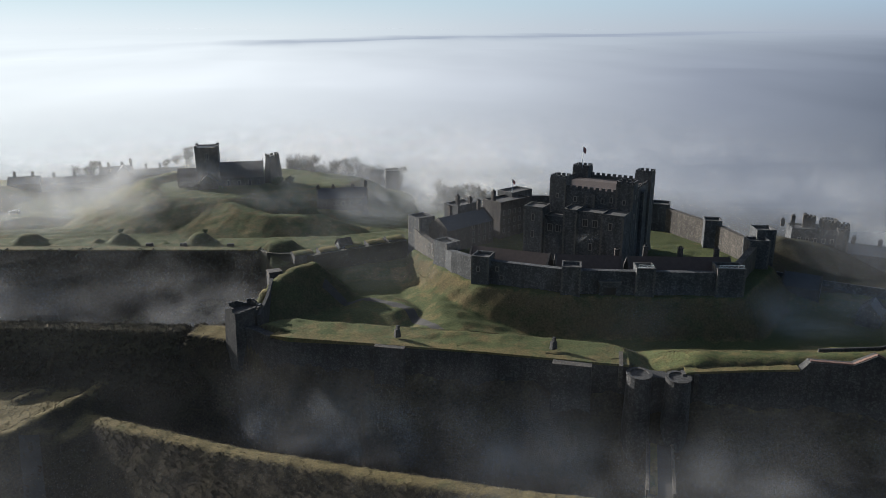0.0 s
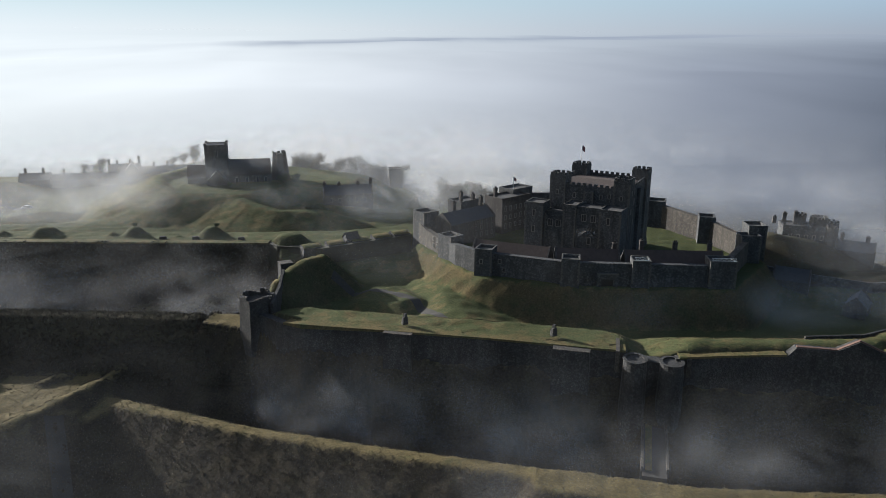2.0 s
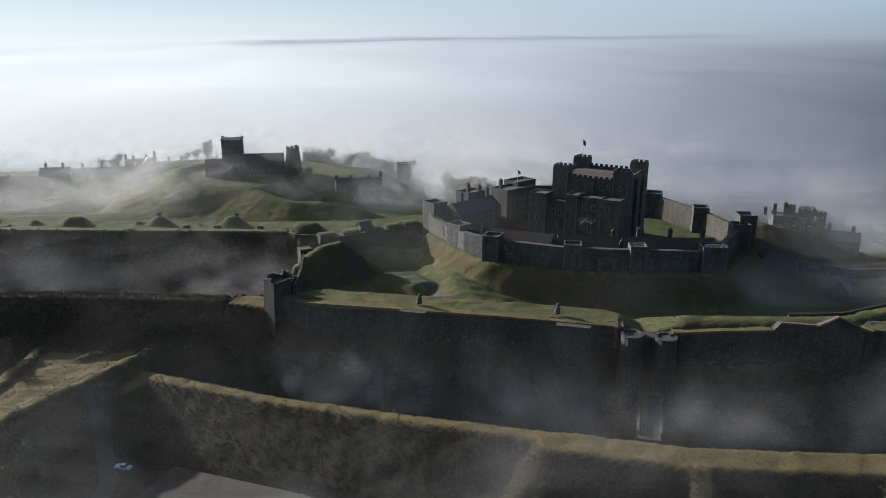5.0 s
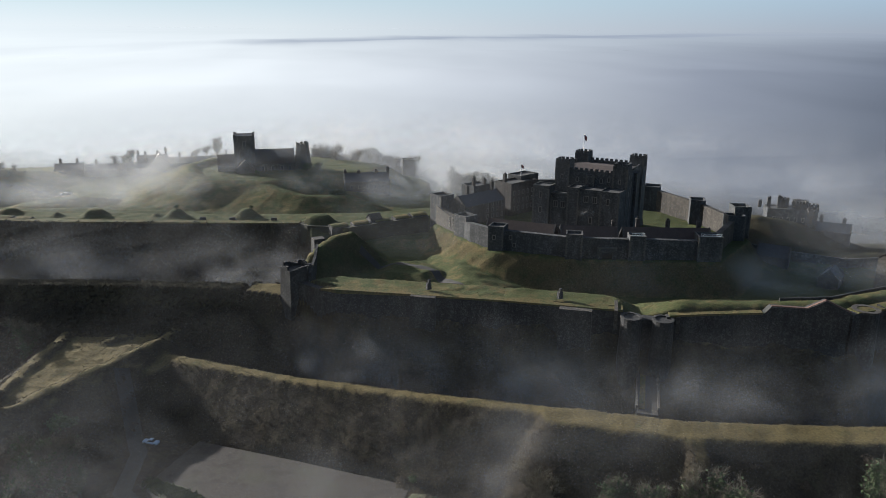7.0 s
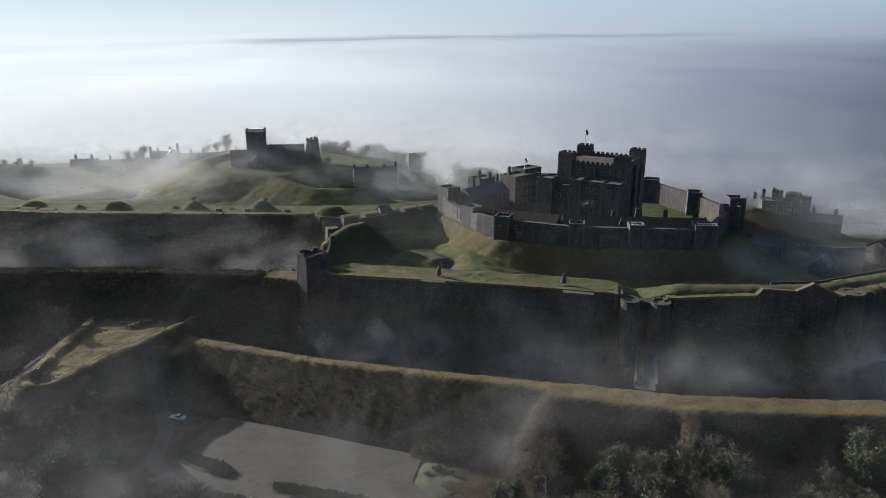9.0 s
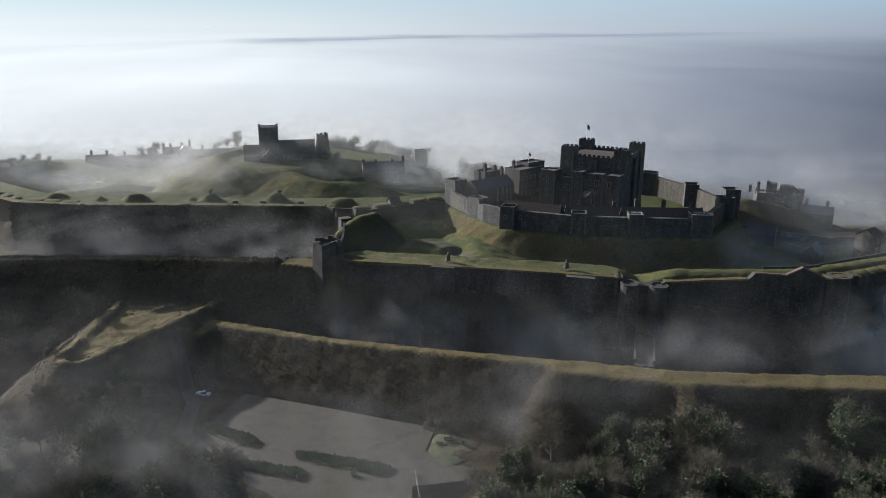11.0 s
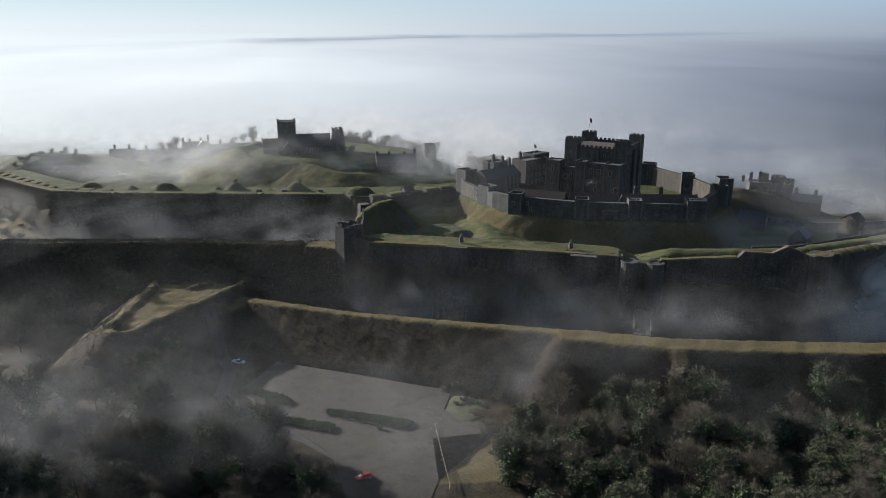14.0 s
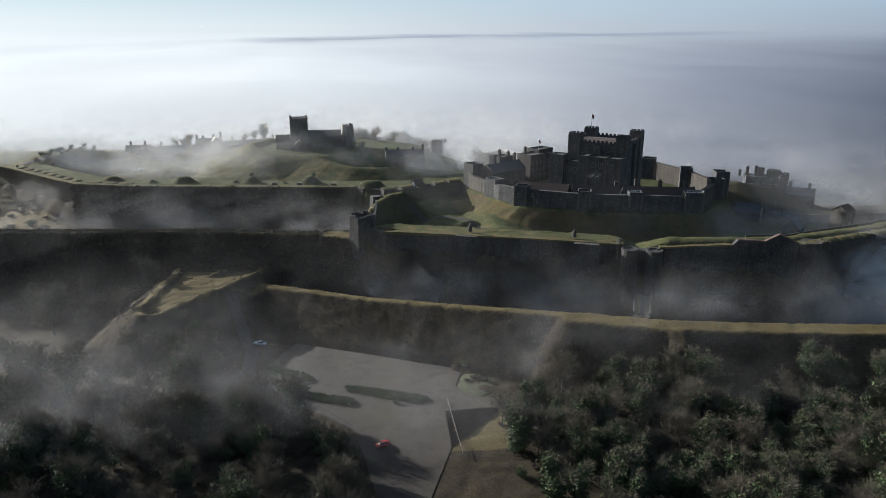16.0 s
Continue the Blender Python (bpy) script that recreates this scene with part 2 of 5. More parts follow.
def mist_material():
    m = bpy.data.materials.new("mist")
    m.use_nodes = True
    t = m.node_tree
    t.nodes.clear()
    out = t.nodes.new("ShaderNodeOutputMaterial")
    pos = t.nodes.new("ShaderNodeNewGeometry").outputs["Position"]
    wide_wisp = noise_at(t, 0.022, 2, 0.5, pos)
    curl = t.nodes.new("ShaderNodeMapping")
    curl.inputs["Scale"].default_value = (0.052, 0.052, 0.085)
    curl.inputs["Rotation"].default_value = (0.0, 0.35, 0.0)
    t.links.new(pos, curl.inputs["Vector"])
    wisp = node(t, "ShaderNodeTexNoise", Scale=1.0, Detail=3.0, Roughness=0.45, Distortion=0.8)
    t.links.new(curl.outputs[0], wisp.inputs["Vector"])
    cloud = maths(t, "ADD", maths(t, "MULTIPLY", wide_wisp, 0.45), maths(t, "MULTIPLY", wisp.outputs["Fac"], 0.55))
    dens = t.nodes.new("ShaderNodeAttribute")
    dens.attribute_name = "dens"
    body = t.nodes.new("ShaderNodeMapRange")
    body.interpolation_type = "SMOOTHSTEP"
    for k, v in (("From Min", 0.36), ("From Max", 0.66), ("To Min", 0.07), ("To Max", 1.0)):
        body.inputs[k].default_value = v
    t.links.new(cloud, body.inputs["Value"])
    alpha = maths(t, "MULTIPLY", dens.outputs["Fac"], body.outputs[0])
    white = t.nodes.new("ShaderNodeBsdfDiffuse")
    glow = t.nodes.new("ShaderNodeBsdfTranslucent")
    white.inputs[0].default_value = glow.inputs[0].default_value = (0.88, 0.88, 0.88, 1)
    lit, clear, mixed = t.nodes.new("ShaderNodeMixShader"), t.nodes.new("ShaderNodeBsdfTransparent"), t.nodes.new("ShaderNodeMixShader")
    t.links.new(white.outputs[0], lit.inputs[1])
    t.links.new(glow.outputs[0], lit.inputs[2])
    t.links.new(alpha, mixed.inputs[0])
    t.links.new(clear.outputs[0], mixed.inputs[1])
    t.links.new(lit.outputs[0], mixed.inputs[2])
    t.links.new(mixed.outputs[0], out.inputs[0])
    return m


MIST = mist_material()


# emitted colours along the horizon, sunlight painted in: bright left, dim right
HORIZON_GLOW = ((0.05, (0.52, 0.54, 0.525)), (0.35, (0.445, 0.465, 0.455)), (0.6, (0.32, 0.342, 0.355)), (0.95, (0.195, 0.215, 0.245)))


def fog_material():
    """The top of the fog bank: an emissive distance, its light painted brighter towards the sun, thinning out where it
    meets the hill.
    """
    m = bpy.data.materials.new("fog_sea_glow")
    m.use_nodes = True
    t = m.node_tree
    t.nodes.clear()
    out = t.nodes.new("ShaderNodeOutputMaterial")
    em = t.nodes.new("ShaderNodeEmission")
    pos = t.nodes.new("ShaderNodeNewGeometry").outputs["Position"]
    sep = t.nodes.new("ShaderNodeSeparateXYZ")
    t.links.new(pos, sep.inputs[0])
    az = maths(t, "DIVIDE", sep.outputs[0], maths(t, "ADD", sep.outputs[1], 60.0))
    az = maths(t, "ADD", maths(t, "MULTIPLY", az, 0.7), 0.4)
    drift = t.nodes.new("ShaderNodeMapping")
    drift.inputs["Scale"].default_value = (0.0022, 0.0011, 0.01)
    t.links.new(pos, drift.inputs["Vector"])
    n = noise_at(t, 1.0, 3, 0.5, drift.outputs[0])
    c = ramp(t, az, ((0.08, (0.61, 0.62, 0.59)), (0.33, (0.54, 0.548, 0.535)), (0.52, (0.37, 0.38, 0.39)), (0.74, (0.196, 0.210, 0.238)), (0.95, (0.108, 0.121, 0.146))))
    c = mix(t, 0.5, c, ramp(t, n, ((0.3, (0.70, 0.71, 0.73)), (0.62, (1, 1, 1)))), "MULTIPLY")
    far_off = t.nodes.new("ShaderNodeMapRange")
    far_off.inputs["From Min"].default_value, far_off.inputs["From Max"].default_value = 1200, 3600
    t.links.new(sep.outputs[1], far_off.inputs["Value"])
    c = mix(t, far_off.outputs[0], c, ramp(t, az, HORIZON_GLOW))
    # the glow is painted dimmer towards the near edge
    near_dim = t.nodes.new("ShaderNodeMapRange")
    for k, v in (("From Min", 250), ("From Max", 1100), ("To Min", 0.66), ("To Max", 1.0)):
        near_dim.inputs[k].default_value = v
    t.links.new(sep.outputs[1], near_dim.inputs["Value"])
    c = mix(t, 1.0, c, near_dim.outputs[0], "MULTIPLY")
    # a long grey band far out, painted into the glow
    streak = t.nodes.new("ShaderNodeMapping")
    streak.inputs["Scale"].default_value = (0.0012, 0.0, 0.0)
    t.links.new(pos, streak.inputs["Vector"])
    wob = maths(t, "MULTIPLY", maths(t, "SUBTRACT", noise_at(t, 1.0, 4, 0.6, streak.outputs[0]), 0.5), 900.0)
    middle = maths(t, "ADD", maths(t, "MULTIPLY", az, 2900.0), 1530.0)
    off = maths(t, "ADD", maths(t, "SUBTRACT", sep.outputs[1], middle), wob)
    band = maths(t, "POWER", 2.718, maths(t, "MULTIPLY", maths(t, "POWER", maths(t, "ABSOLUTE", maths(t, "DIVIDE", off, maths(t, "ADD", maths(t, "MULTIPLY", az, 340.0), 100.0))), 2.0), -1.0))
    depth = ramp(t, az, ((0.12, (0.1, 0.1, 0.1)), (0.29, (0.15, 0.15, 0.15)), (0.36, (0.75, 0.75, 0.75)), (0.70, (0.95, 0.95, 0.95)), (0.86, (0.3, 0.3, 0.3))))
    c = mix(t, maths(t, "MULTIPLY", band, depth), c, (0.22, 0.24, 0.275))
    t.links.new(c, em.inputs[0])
    edge = t.nodes.new("ShaderNodeAttribute")
    edge.attribute_name = "dens"
    clear, mixed = t.nodes.new("ShaderNodeBsdfTransparent"), t.nodes.new("ShaderNodeMixShader")
    near = t.nodes.new("ShaderNodeMapping")
    near.inputs["Scale"].default_value = (0.012, 0.012, 0.012)
    t.links.new(pos, near.inputs["Vector"])
    thin = maths(t, "MULTIPLY", edge.outputs["Fac"], maths(t, "ADD", noise_at(t, 1.0, 1, 0.4, near.outputs[0]), 0.5))
    lim = t.nodes.new("ShaderNodeClamp")
    t.links.new(thin, lim.inputs[0])
    t.links.new(lim.outputs[0], mixed.inputs[0])
    t.links.new(clear.outputs[0], mixed.inputs[1])
    t.links.new(em.outputs[0], mixed.inputs[2])
    t.links.new(mixed.outputs[0], out.inputs[0])
    return m


FOG = fog_material()


def haze_material():
    """High thin haze over the fog's horizon as emitted light: painted pale near the fog, bluer above, brighter towards
    the sun.
    """
    m = bpy.data.materials.new("sky_haze_glow")
    m.use_nodes = True
    t = m.node_tree
    t.nodes.clear()
    out = t.nodes.new("ShaderNodeOutputMaterial")
    em = t.nodes.new("ShaderNodeEmission")
    pos = t.nodes.new("ShaderNodeNewGeometry").outputs["Position"]
    sep = t.nodes.new("ShaderNodeSeparateXYZ")
    t.links.new(pos, sep.inputs[0])
    az = maths(t, "ADD", maths(t, "MULTIPLY", sep.outputs[0], 0.000142), 0.4)
    low = ramp(t, az, HORIZON_GLOW)
    high = ramp(t, az, ((0.05, (0.42, 0.485, 0.48)), (0.5, (0.32, 0.385, 0.40)), (0.95, (0.22, 0.275, 0.32))))
    up = t.nodes.new("ShaderNodeMapRange")
    up.inputs["From Min"].default_value, up.inputs["From Max"].default_value = 90, 270
    t.links.new(sep.outputs[2], up.inputs["Value"])
    t.links.new(mix(t, up.outputs[0], low, high), em.inputs[0])
    t.links.new(em.outputs[0], out.inputs[0])
    return m


HAZE = haze_material()

# ---- ground ----
def to_line(x, y, pts):
    """Distance to a line of points, and the height along it."""
    best, high = np.full(x.shape, 1e9), np.zeros(x.shape)
    for (ax, ay, az), (bx, by, bz) in zip(pts, pts[1:]):
        dx, dy = bx - ax, by - ay
        f = np.clip(((x - ax) * dx + (y - ay) * dy) / (dx * dx + dy * dy), 0, 1)
        d = np.hypot(x - ax - f * dx, y - ay - f * dy)
        high = np.where(d < best, az + f * (bz - az), high)
        best = np.minimum(best, d)
    return best, high


def outside(x, y, poly):
    """Distance outside a footprint, 0 within."""
    d, _ = to_line(x, y, [(*p, 0) for p in poly + poly[:1]])
    within = np.zeros(x.shape, bool)
    for (ax, ay), (bx, by) in zip(poly, poly[1:] + poly[:1]):
        cross = (ay > y) != (by > y)
        within ^= cross & (x < (bx - ax) * (y - ay) / (by - ay + 1e-12) + ax)
    return np.where(within, 0, d)


def waves(x, y, size, seed):
    """Smooth uneven ground, about -1 to 1."""
    rng = np.random.RandomState(seed)
    out = np.zeros(x.shape)
    for k in range(7):
        a, ph, s = rng.rand() * 6.283, rng.rand() * 6.283, size * (0.5 + rng.rand())
        out += np.sin((x * math.cos(a) + y * math.sin(a)) * 6.283 / s + ph)
    return out / 3.5


def signed(x, y, poly):
    """Distance to a footprint's edge, below 0 within."""
    d, _ = to_line(x, y, [(*p, 0) for p in poly + poly[:1]])
    return np.where(outside(x, y, poly) <= 0, -d, d)


BANK = [(-73.5, 190.5, -12.4), (-69.2, 197.6, -11.2), (-62, 192.5, -10.6), (-29, 173, -9.6), (8, 153.5, -7.4), (43, 136.5, -5.3)]
BANK_EAST = [(43, 134.5, -5.4), (74, 122.5, -5.2), (109, 115.5, -5.0), (137, 111, -5.0), (300, 92, -5.0)]
PLATFORM = [(-71, 210), (-106.5, 214), (-112.5, 166), (-101.5, 167)]
RIDGE = [(-260, 262, 0), (-160, 243, 2.2), (-106, 235.4, 3), (-50, 224.5, 3.2)]
OUTER = [(-33, 214), (-14, 196), (9.5, 187.5), (37.7, 178), (62.7, 168), (72, 165), (81, 160), (110, 154), (121, 150), (131, 146), (142, 149), (178, 160), (262, 196), (360, 290)]
CASTLE = OUTER + [(420, 620), (-330, 620), (-300, 460), (-245, 372), (-219, 347), (-184, 311), (-171, 299), (-139, 290), (-30, 275), (-26, 262), (-23, 232)]
INNER = [(26, 266), (33.5, 244), (43, 224.5), (67, 211.5), (91, 206.5), (121, 202), (146, 228), (152, 262), (128, 302), (80, 314), (48, 292)]
CREST_WEST = [(-16, 203.3, 10.4), (11.5, 192.8, 10.9), (39.5, 183.3, 11.1), (66, 172.8, 11.4)]
CREST_EAST = [(89, 164.2, 13.6), (112, 158.6, 14.4), (132, 155.5, 14.8), (178, 167.5, 15.0), (260, 203, 14.8)]
SPUR = [(-23, 226, 14.0), (-19, 232, 16.3), (-14, 239.5, 16.8), (-9.5, 241.5, 17.4)]
LAWN = [(3, 221), (7, 232), (15, 233.5), (22, 222), (15, 217)]
FAR_BANK = [(-218, 351), (-182, 315), (-169, 303), (-139, 293), (-30, 278), (-24, 273), (-10, 267), (24, 279), (40, 300), (30, 296), (0, 288), (-60, 291), (-139, 303), (-162, 313), (-180, 328), (-208, 356)]
HUMPS = [(-83, 291.5, 16.6, 2.2), (-53, 286, 17.2, 2.6), (-22, 273.5, 16.8, 4.5), (-92, 292, 14.8, 1.2), (-118, 296, 16.4, 3.5), (-156, 304, 15.6, 3.5), (-134, 297, 14.8, 1.5), (-66, 287, 14.4, 1.0)]
MOTTE = [(-90, 360), (-80, 346), (-50, 340), (-44, 345), (-30, 356), (0, 362), (8, 382), (-30, 410), (-80, 405), (-95, 380)]
BERM = [(-52, 339, 18.0), (-42, 327.5, 16.6), (-31, 319.5, 15.2), (-10, 319, 14.6), (0, 313, 12.2)]
CARPARK = [(-55.5, 163), (-27, 149), (-9, 139.5), (4, 134), (2, 131), (-1.4, 121.5), (3, 114), (12, 111), (12, 106), (-7, 105), (-8, 84), (-17, 60), (-26, 20), (-34, 20), (-30, 62), (-33, 84), (-36, 100), (-48, 116), (-54, 124), (-66, 141.5)]


def height(x, y):
    z = -23 + 0.35 * waves(x, y, 40, 3) * np.clip(outside(x, y, CARPARK) / 6, 0, 1) + np.clip((-20 - y) / 200, 0, 1) * 3
    z = z - 4 * np.clip(1 - outside(x, y, [(-52, 208), (62, 150), (62, 160), (-30, 203)]) / 8, 0, 1)

    def rise(top, d, slope):
        return top - np.maximum(0, d) * slope
    d, h = to_line(x, y, BANK)
    z = np.maximum(z, rise(h, d - 2.0, 0.78))
    d, h = to_line(x, y, [(-73, 171, 0), (-60, 165, 0), (-39, 154.3, 0), (-2, 135.6, 0)])
    z = z - 1.8 * np.clip(1.3 - d / 2.0, 0, 1)
    d, h = to_line(x, y, BANK_EAST)
    z = np.maximum(z, rise(h, d - 4.6, 0.85))
    d, h = to_line(x, y, [(73, 117, -5.4), (71.5, 109.5, -9), (70, 102, -16), (69.5, 96, -22.5)])
    z = np.maximum(z, rise(h, d - 2.2, 1.3))
    z = np.maximum(z, rise(-9.6, outside(x, y, PLATFORM) - 1, 0.75))
    for edge, w in (([(-71, 210.8, -7.9), (-86, 189, -8.4), (-101, 168, -8.3)], 1.3), ([(-106.5, 214, -8.2), (-112, 170, -8.6), (-110, 164, -9.2)], 1.3), ([(-86, 211, -8.5), (-91, 208, -8.5)], 1.2), ([(-110, 163.5, -9.3), (-102, 166, -9.2)], 1.0)):
        d, h = to_line(x, y, edge)
        z = np.maximum(z, rise(h + 0.35 * waves(x, y, 7, 23), d - w, 0.7))
    z = z - 1.7 * np.clip(1 - np.hypot(x + 107.5, (y - 168.5) * 0.8) / 3.6, 0, 1)
    d, h = to_line(x, y, RIDGE)
    z = np.maximum(z, rise(h, d - 2.5, 0.85))
    z = np.maximum(z, rise(3.8, outside(x, y, [(-47, 218), (-33, 211), (-28, 222), (-44, 226)]), 4.0))
    s = signed(x, y, CASTLE)
    z = np.maximum(z, np.where(s < -2, -99, rise(3.0 + 1.6 * waves(x, y, 16, 21) - 40 * np.clip((y - 190) / 60, 0, 1) * np.clip((x - 220) / 60, 0, 1) - 40 * np.clip((y - 420) / 60, 0, 1), s - 1.3, np.where((x > -40) & (x < 4) & (y < 215), 5.0, 2.2))))
    fall = np.clip((-95 - x) / 40, 0, 1) * np.clip((y - 335) / 30, 0, 1)
    level = 8 - 8 * fall - 14 * np.clip((y - 335) / 70, 0, 1) * np.clip((x - 18) / 25, 0, 1) - 3.0 * np.clip((y - 204) / 8, 0, 1) * np.clip((262 - y) / 6, 0, 1) * np.clip((30 - x) / 10, 0, 1) - 5.5 * np.clip((x - 34) / 25, 0, 1) * np.clip((235 - y) / 20, 0, 1) - 3.5 * np.clip((x - 150) / 60, 0, 1) - 34 * np.clip((y - 425 - np.clip(-x * 1.1, 0, 75)) / 90, 0, 1) - 9 * np.clip((x - 130) / 60, 0, 1) * np.clip((y - 230) / 60, 0, 1) - 30 * np.clip((x - 155) / 55, 0, 1) * np.clip((y - 262) / 45, 0, 1)
    z = np.maximum(z, np.where(s > 1.5, -99, rise(level, s + 1.0, 7)))
    for line, w, k in ((CREST_WEST, 6.6, 0.5), (CREST_EAST, np.where(x > 138, 2.2, 1.4), np.where(x > 136, 1.0, 0.42)), (SPUR, 1.5, 1.05)):
        d, h = to_line(x, y, line)
        z = np.maximum(z, np.where(s > -0.9, -99, rise(h, d - w, k)))
    z = np.maximum(z, np.where(s > -0.9, -99, rise(13, outside(x, y, INNER) - 0.5, 0.78 + 0.6 * np.clip((x - 46) / 22, 0, 1) + 0.6 * np.clip((y - 240) / 12, 0, 1) * (x < 60))))
    z = np.maximum(z, np.where(s > -0.9, -99, rise(13.2, outside(x, y, FAR_BANK) - 1, np.where((x > -28) & (y < 266 + (x + 10) * 0.36), 9.0, 0.5))))
    for px, py, top, wide in HUMPS:
        d = np.hypot(x - px, (y - py) * 1.15)
        z = np.maximum(z, np.where(s > -0.9, -99, rise(top, d - wide, 1.0) - np.clip(d / wide, 0, 1) ** 2 * 0.7))
    z = np.maximum(z, np.where(s > -0.9, -99, rise(7.6, outside(x, y, LAWN), 0.45)))
    d, h = to_line(x, y, [(150, 262, 14), (168, 258, 15), (184, 256, 12), (205, 250, 4)])
    z = np.maximum(z, np.where(s > -8, -99, rise(h, d - 3, 0.4)))
    m = outside(x, y, MOTTE)
    z = np.maximum(z, np.where(m > 30, -99, 18.6 - 11.5 * (1 - np.cos(np.clip(m / 30, 0, 1) ** 0.85 * math.pi)) / 2))
    d, h = to_line(x, y, BERM)
    z = np.maximum(z, rise(h, d - 2.0, 0.42))
    d, h = to_line(x, y, [(-82, 396, 21.0), (-92, 379, 20.6), (-89, 361, 20.2), (-80, 349, 18.9)])
    z = np.maximum(z, rise(h, d - 1.5, 0.42))
    d, h = to_line(x, y, [(-22, 352, 18.2), (2, 356, 17.0), (8, 372, 16.2)])
    z = np.maximum(z, rise(h, d - 1.0, 0.5))
    d, h = to_line(x, y, [(-164, 352, 7), (-140, 362, 9), (-122, 362, 7)])
    z = np.maximum(z, rise(h, d - 5, 0.28))
    d, h = to_line(x, y, [(-232, 378, 5), (-222, 396, 11.5), (-210, 420, 12.5), (-196, 440, 7)])
    z = np.maximum(z, rise(h, d - 6, 0.3))
    return z + 0.16 * waves(x, y, 9, 5) * (outside(x, y, CARPARK) > 1) + 0.1 * waves(x, y, 4.5, 8) * (outside(x, y, CARPARK) > 1)


def ground_z(x, y):
    return float(height(np.array([float(x)]), np.array([float(y)]))[0])


def axis(lo, hi, step, far):
    core = list(np.arange(lo, hi + 0.01, step))
    out, d, p = [], step, hi
    while p < far:
        d *= 1.3
        p += d
        out.append(p)
    back, d, p = [], step, lo
    while p > -far:
        d *= 1.3
        p -= d
        back.append(p)
    return np.array(back[::-1] + core + out)


def sheet(name, gx, gy, zz, material, values=()):
    nx, ny = len(gx), len(gy)
    xx, yy = np.meshgrid(gx, gy)
    i, j = np.meshgrid(np.arange(nx - 1), np.arange(ny - 1))
    q = (j * nx + i).ravel()
    me = bpy.data.meshes.new(name)
    me.from_pydata(np.stack([xx.ravel(), yy.ravel(), zz.ravel()], 1).tolist(), [], np.stack([q, q + 1, q + nx + 1, q + nx], 1).tolist())
    for attr, v in values:
        me.attributes.new(attr, "FLOAT", "POINT").data.foreach_set("value", v.ravel().astype(np.float32))
    me.polygons.foreach_set("use_smooth", [True] * len(me.polygons))
    me.materials.append(material)
    return new(name, me)


gx, gy = axis(-244, 220, 1.15, 4600), axis(60, 420, 1.15, 4600)
X, Y = np.meshgrid(gx, gy)
Z = height(X, Y)
slope = np.hypot(np.gradient(Z, gx, axis=1), np.gradient(Z, gy, axis=0))
inside = signed(X, Y, CASTLE) < -1
rough_dim = np.where(inside, np.clip((slope - 0.6) * 1.5, 0, 0.5), np.clip((slope - 0.3) * 3.0, 0, 1))
rough_dim = np.where((~inside) & (Z < -13), 1.0, rough_dim)
rough_dim = np.where(outside(X, Y, [(-7, 84), (8, 84), (9, 103), (-6, 104)]) < 2, 0.1, rough_dim)
# scrub on the ridge; full beyond x -165, to paint that hazy slope dim
rough_dim = np.where((X < -49) & (Y > 217) & ~inside & (Z > -2), np.where(X < -165, 1.0, 0.75), rough_dim)
# scrub tone here paints the sunlit green hill darker
rough_dim = np.where(inside & (X > 146) & (Y > 225), 0.85, rough_dim)
lawn_value = np.where(inside & (slope < 0.15) & (Z < 10) & (Y < 300), 0.9, np.where(inside & (outside(X, Y, INNER) <= 0), 0.8, np.where(inside & (Y > 300) & (X < 20) & (slope > 0.18), 0.1, np.where(inside & (Y > 262), 0.6, np.where(inside & (X > 18) & (Y < 262) & (Y > 190) & (slope > 0.4), -0.15, np.where(inside, 0.38, -0.7))))))
tagged(sheet("ground", gx, gy, Z, TURF, (("rough", rough_dim), ("lawn", lawn_value))), "grassy castle hill with banks, ditches and rough winter turf", "ground", kind="structure")


def ribbon(name, line, wide, material, label, lift=0.07):
    """A path laid on the ground along a line of (x, y)."""
    pts = []
    for a, b in zip(line, line[1:]):
        n = max(2, int(math.dist(a, b) / 1.2))
        pts += [(a[0] + (b[0] - a[0]) * k / n, a[1] + (b[1] - a[1]) * k / n) for k in range(n)]
    pts.append(line[-1])
    bm, rows = bmesh.new(), []
    for k, (x, y) in enumerate(pts):
        a, b = Vector(pts[max(0, k - 2)]), Vector(pts[min(len(pts) - 1, k + 2)])
        d = (b - a).normalized()
        rows.append([(x - d.y * o * wide, y + d.x * o * wide) for o in (-0.5, -0.17, 0.17, 0.5)])
    flat = np.array(rows).reshape(-1, 2)
    zs = height(flat[:, 0], flat[:, 1]) + lift
    rows = [[bm.verts.new((*rows[r][k], float(zs[4 * r + k]))) for k in range(4)] for r in range(len(rows))]
    for r, q in zip(rows, rows[1:]):
        for k in range(3):
            bm.faces.new((r[k], q[k], q[k + 1], r[k + 1]))
    return tagged(mesh_of(name, bm, material, smooth=True), label, "path", kind="structure")


ribbon("road_1", [(-6, 236), (6, 232), (14, 227), (20.7, 220), (24.5, 209), (28, 199.5), (36, 193.5), (48, 191), (62, 187), (80, 183)], 3.2, TARMAC, "narrow dark tarmac path winding round the mound")
ribbon("road_2", [(-250, 385), (-200, 398), (-166, 402), (-140, 404), (-112, 398)], 5.0, TARMAC, "tarmac road below the barracks")
bm = bmesh.new()
prism(bm, CARPARK[::-1], -23.5, -22.86)
bmesh.ops.triangulate(bm, faces=bm.faces[:])
tagged(mesh_of("pavement", bm, GRAVEL), "pale gravel car park at the foot of the bank", "car park", kind="structure")


# ---- outer curtain wall ----
def wall(name, line, thick, drop, material, label):
    ob = tagged(mesh_of(name, strip(bmesh.new(), line, thick, drop), material), label, "wall", kind="structure")
    return ob


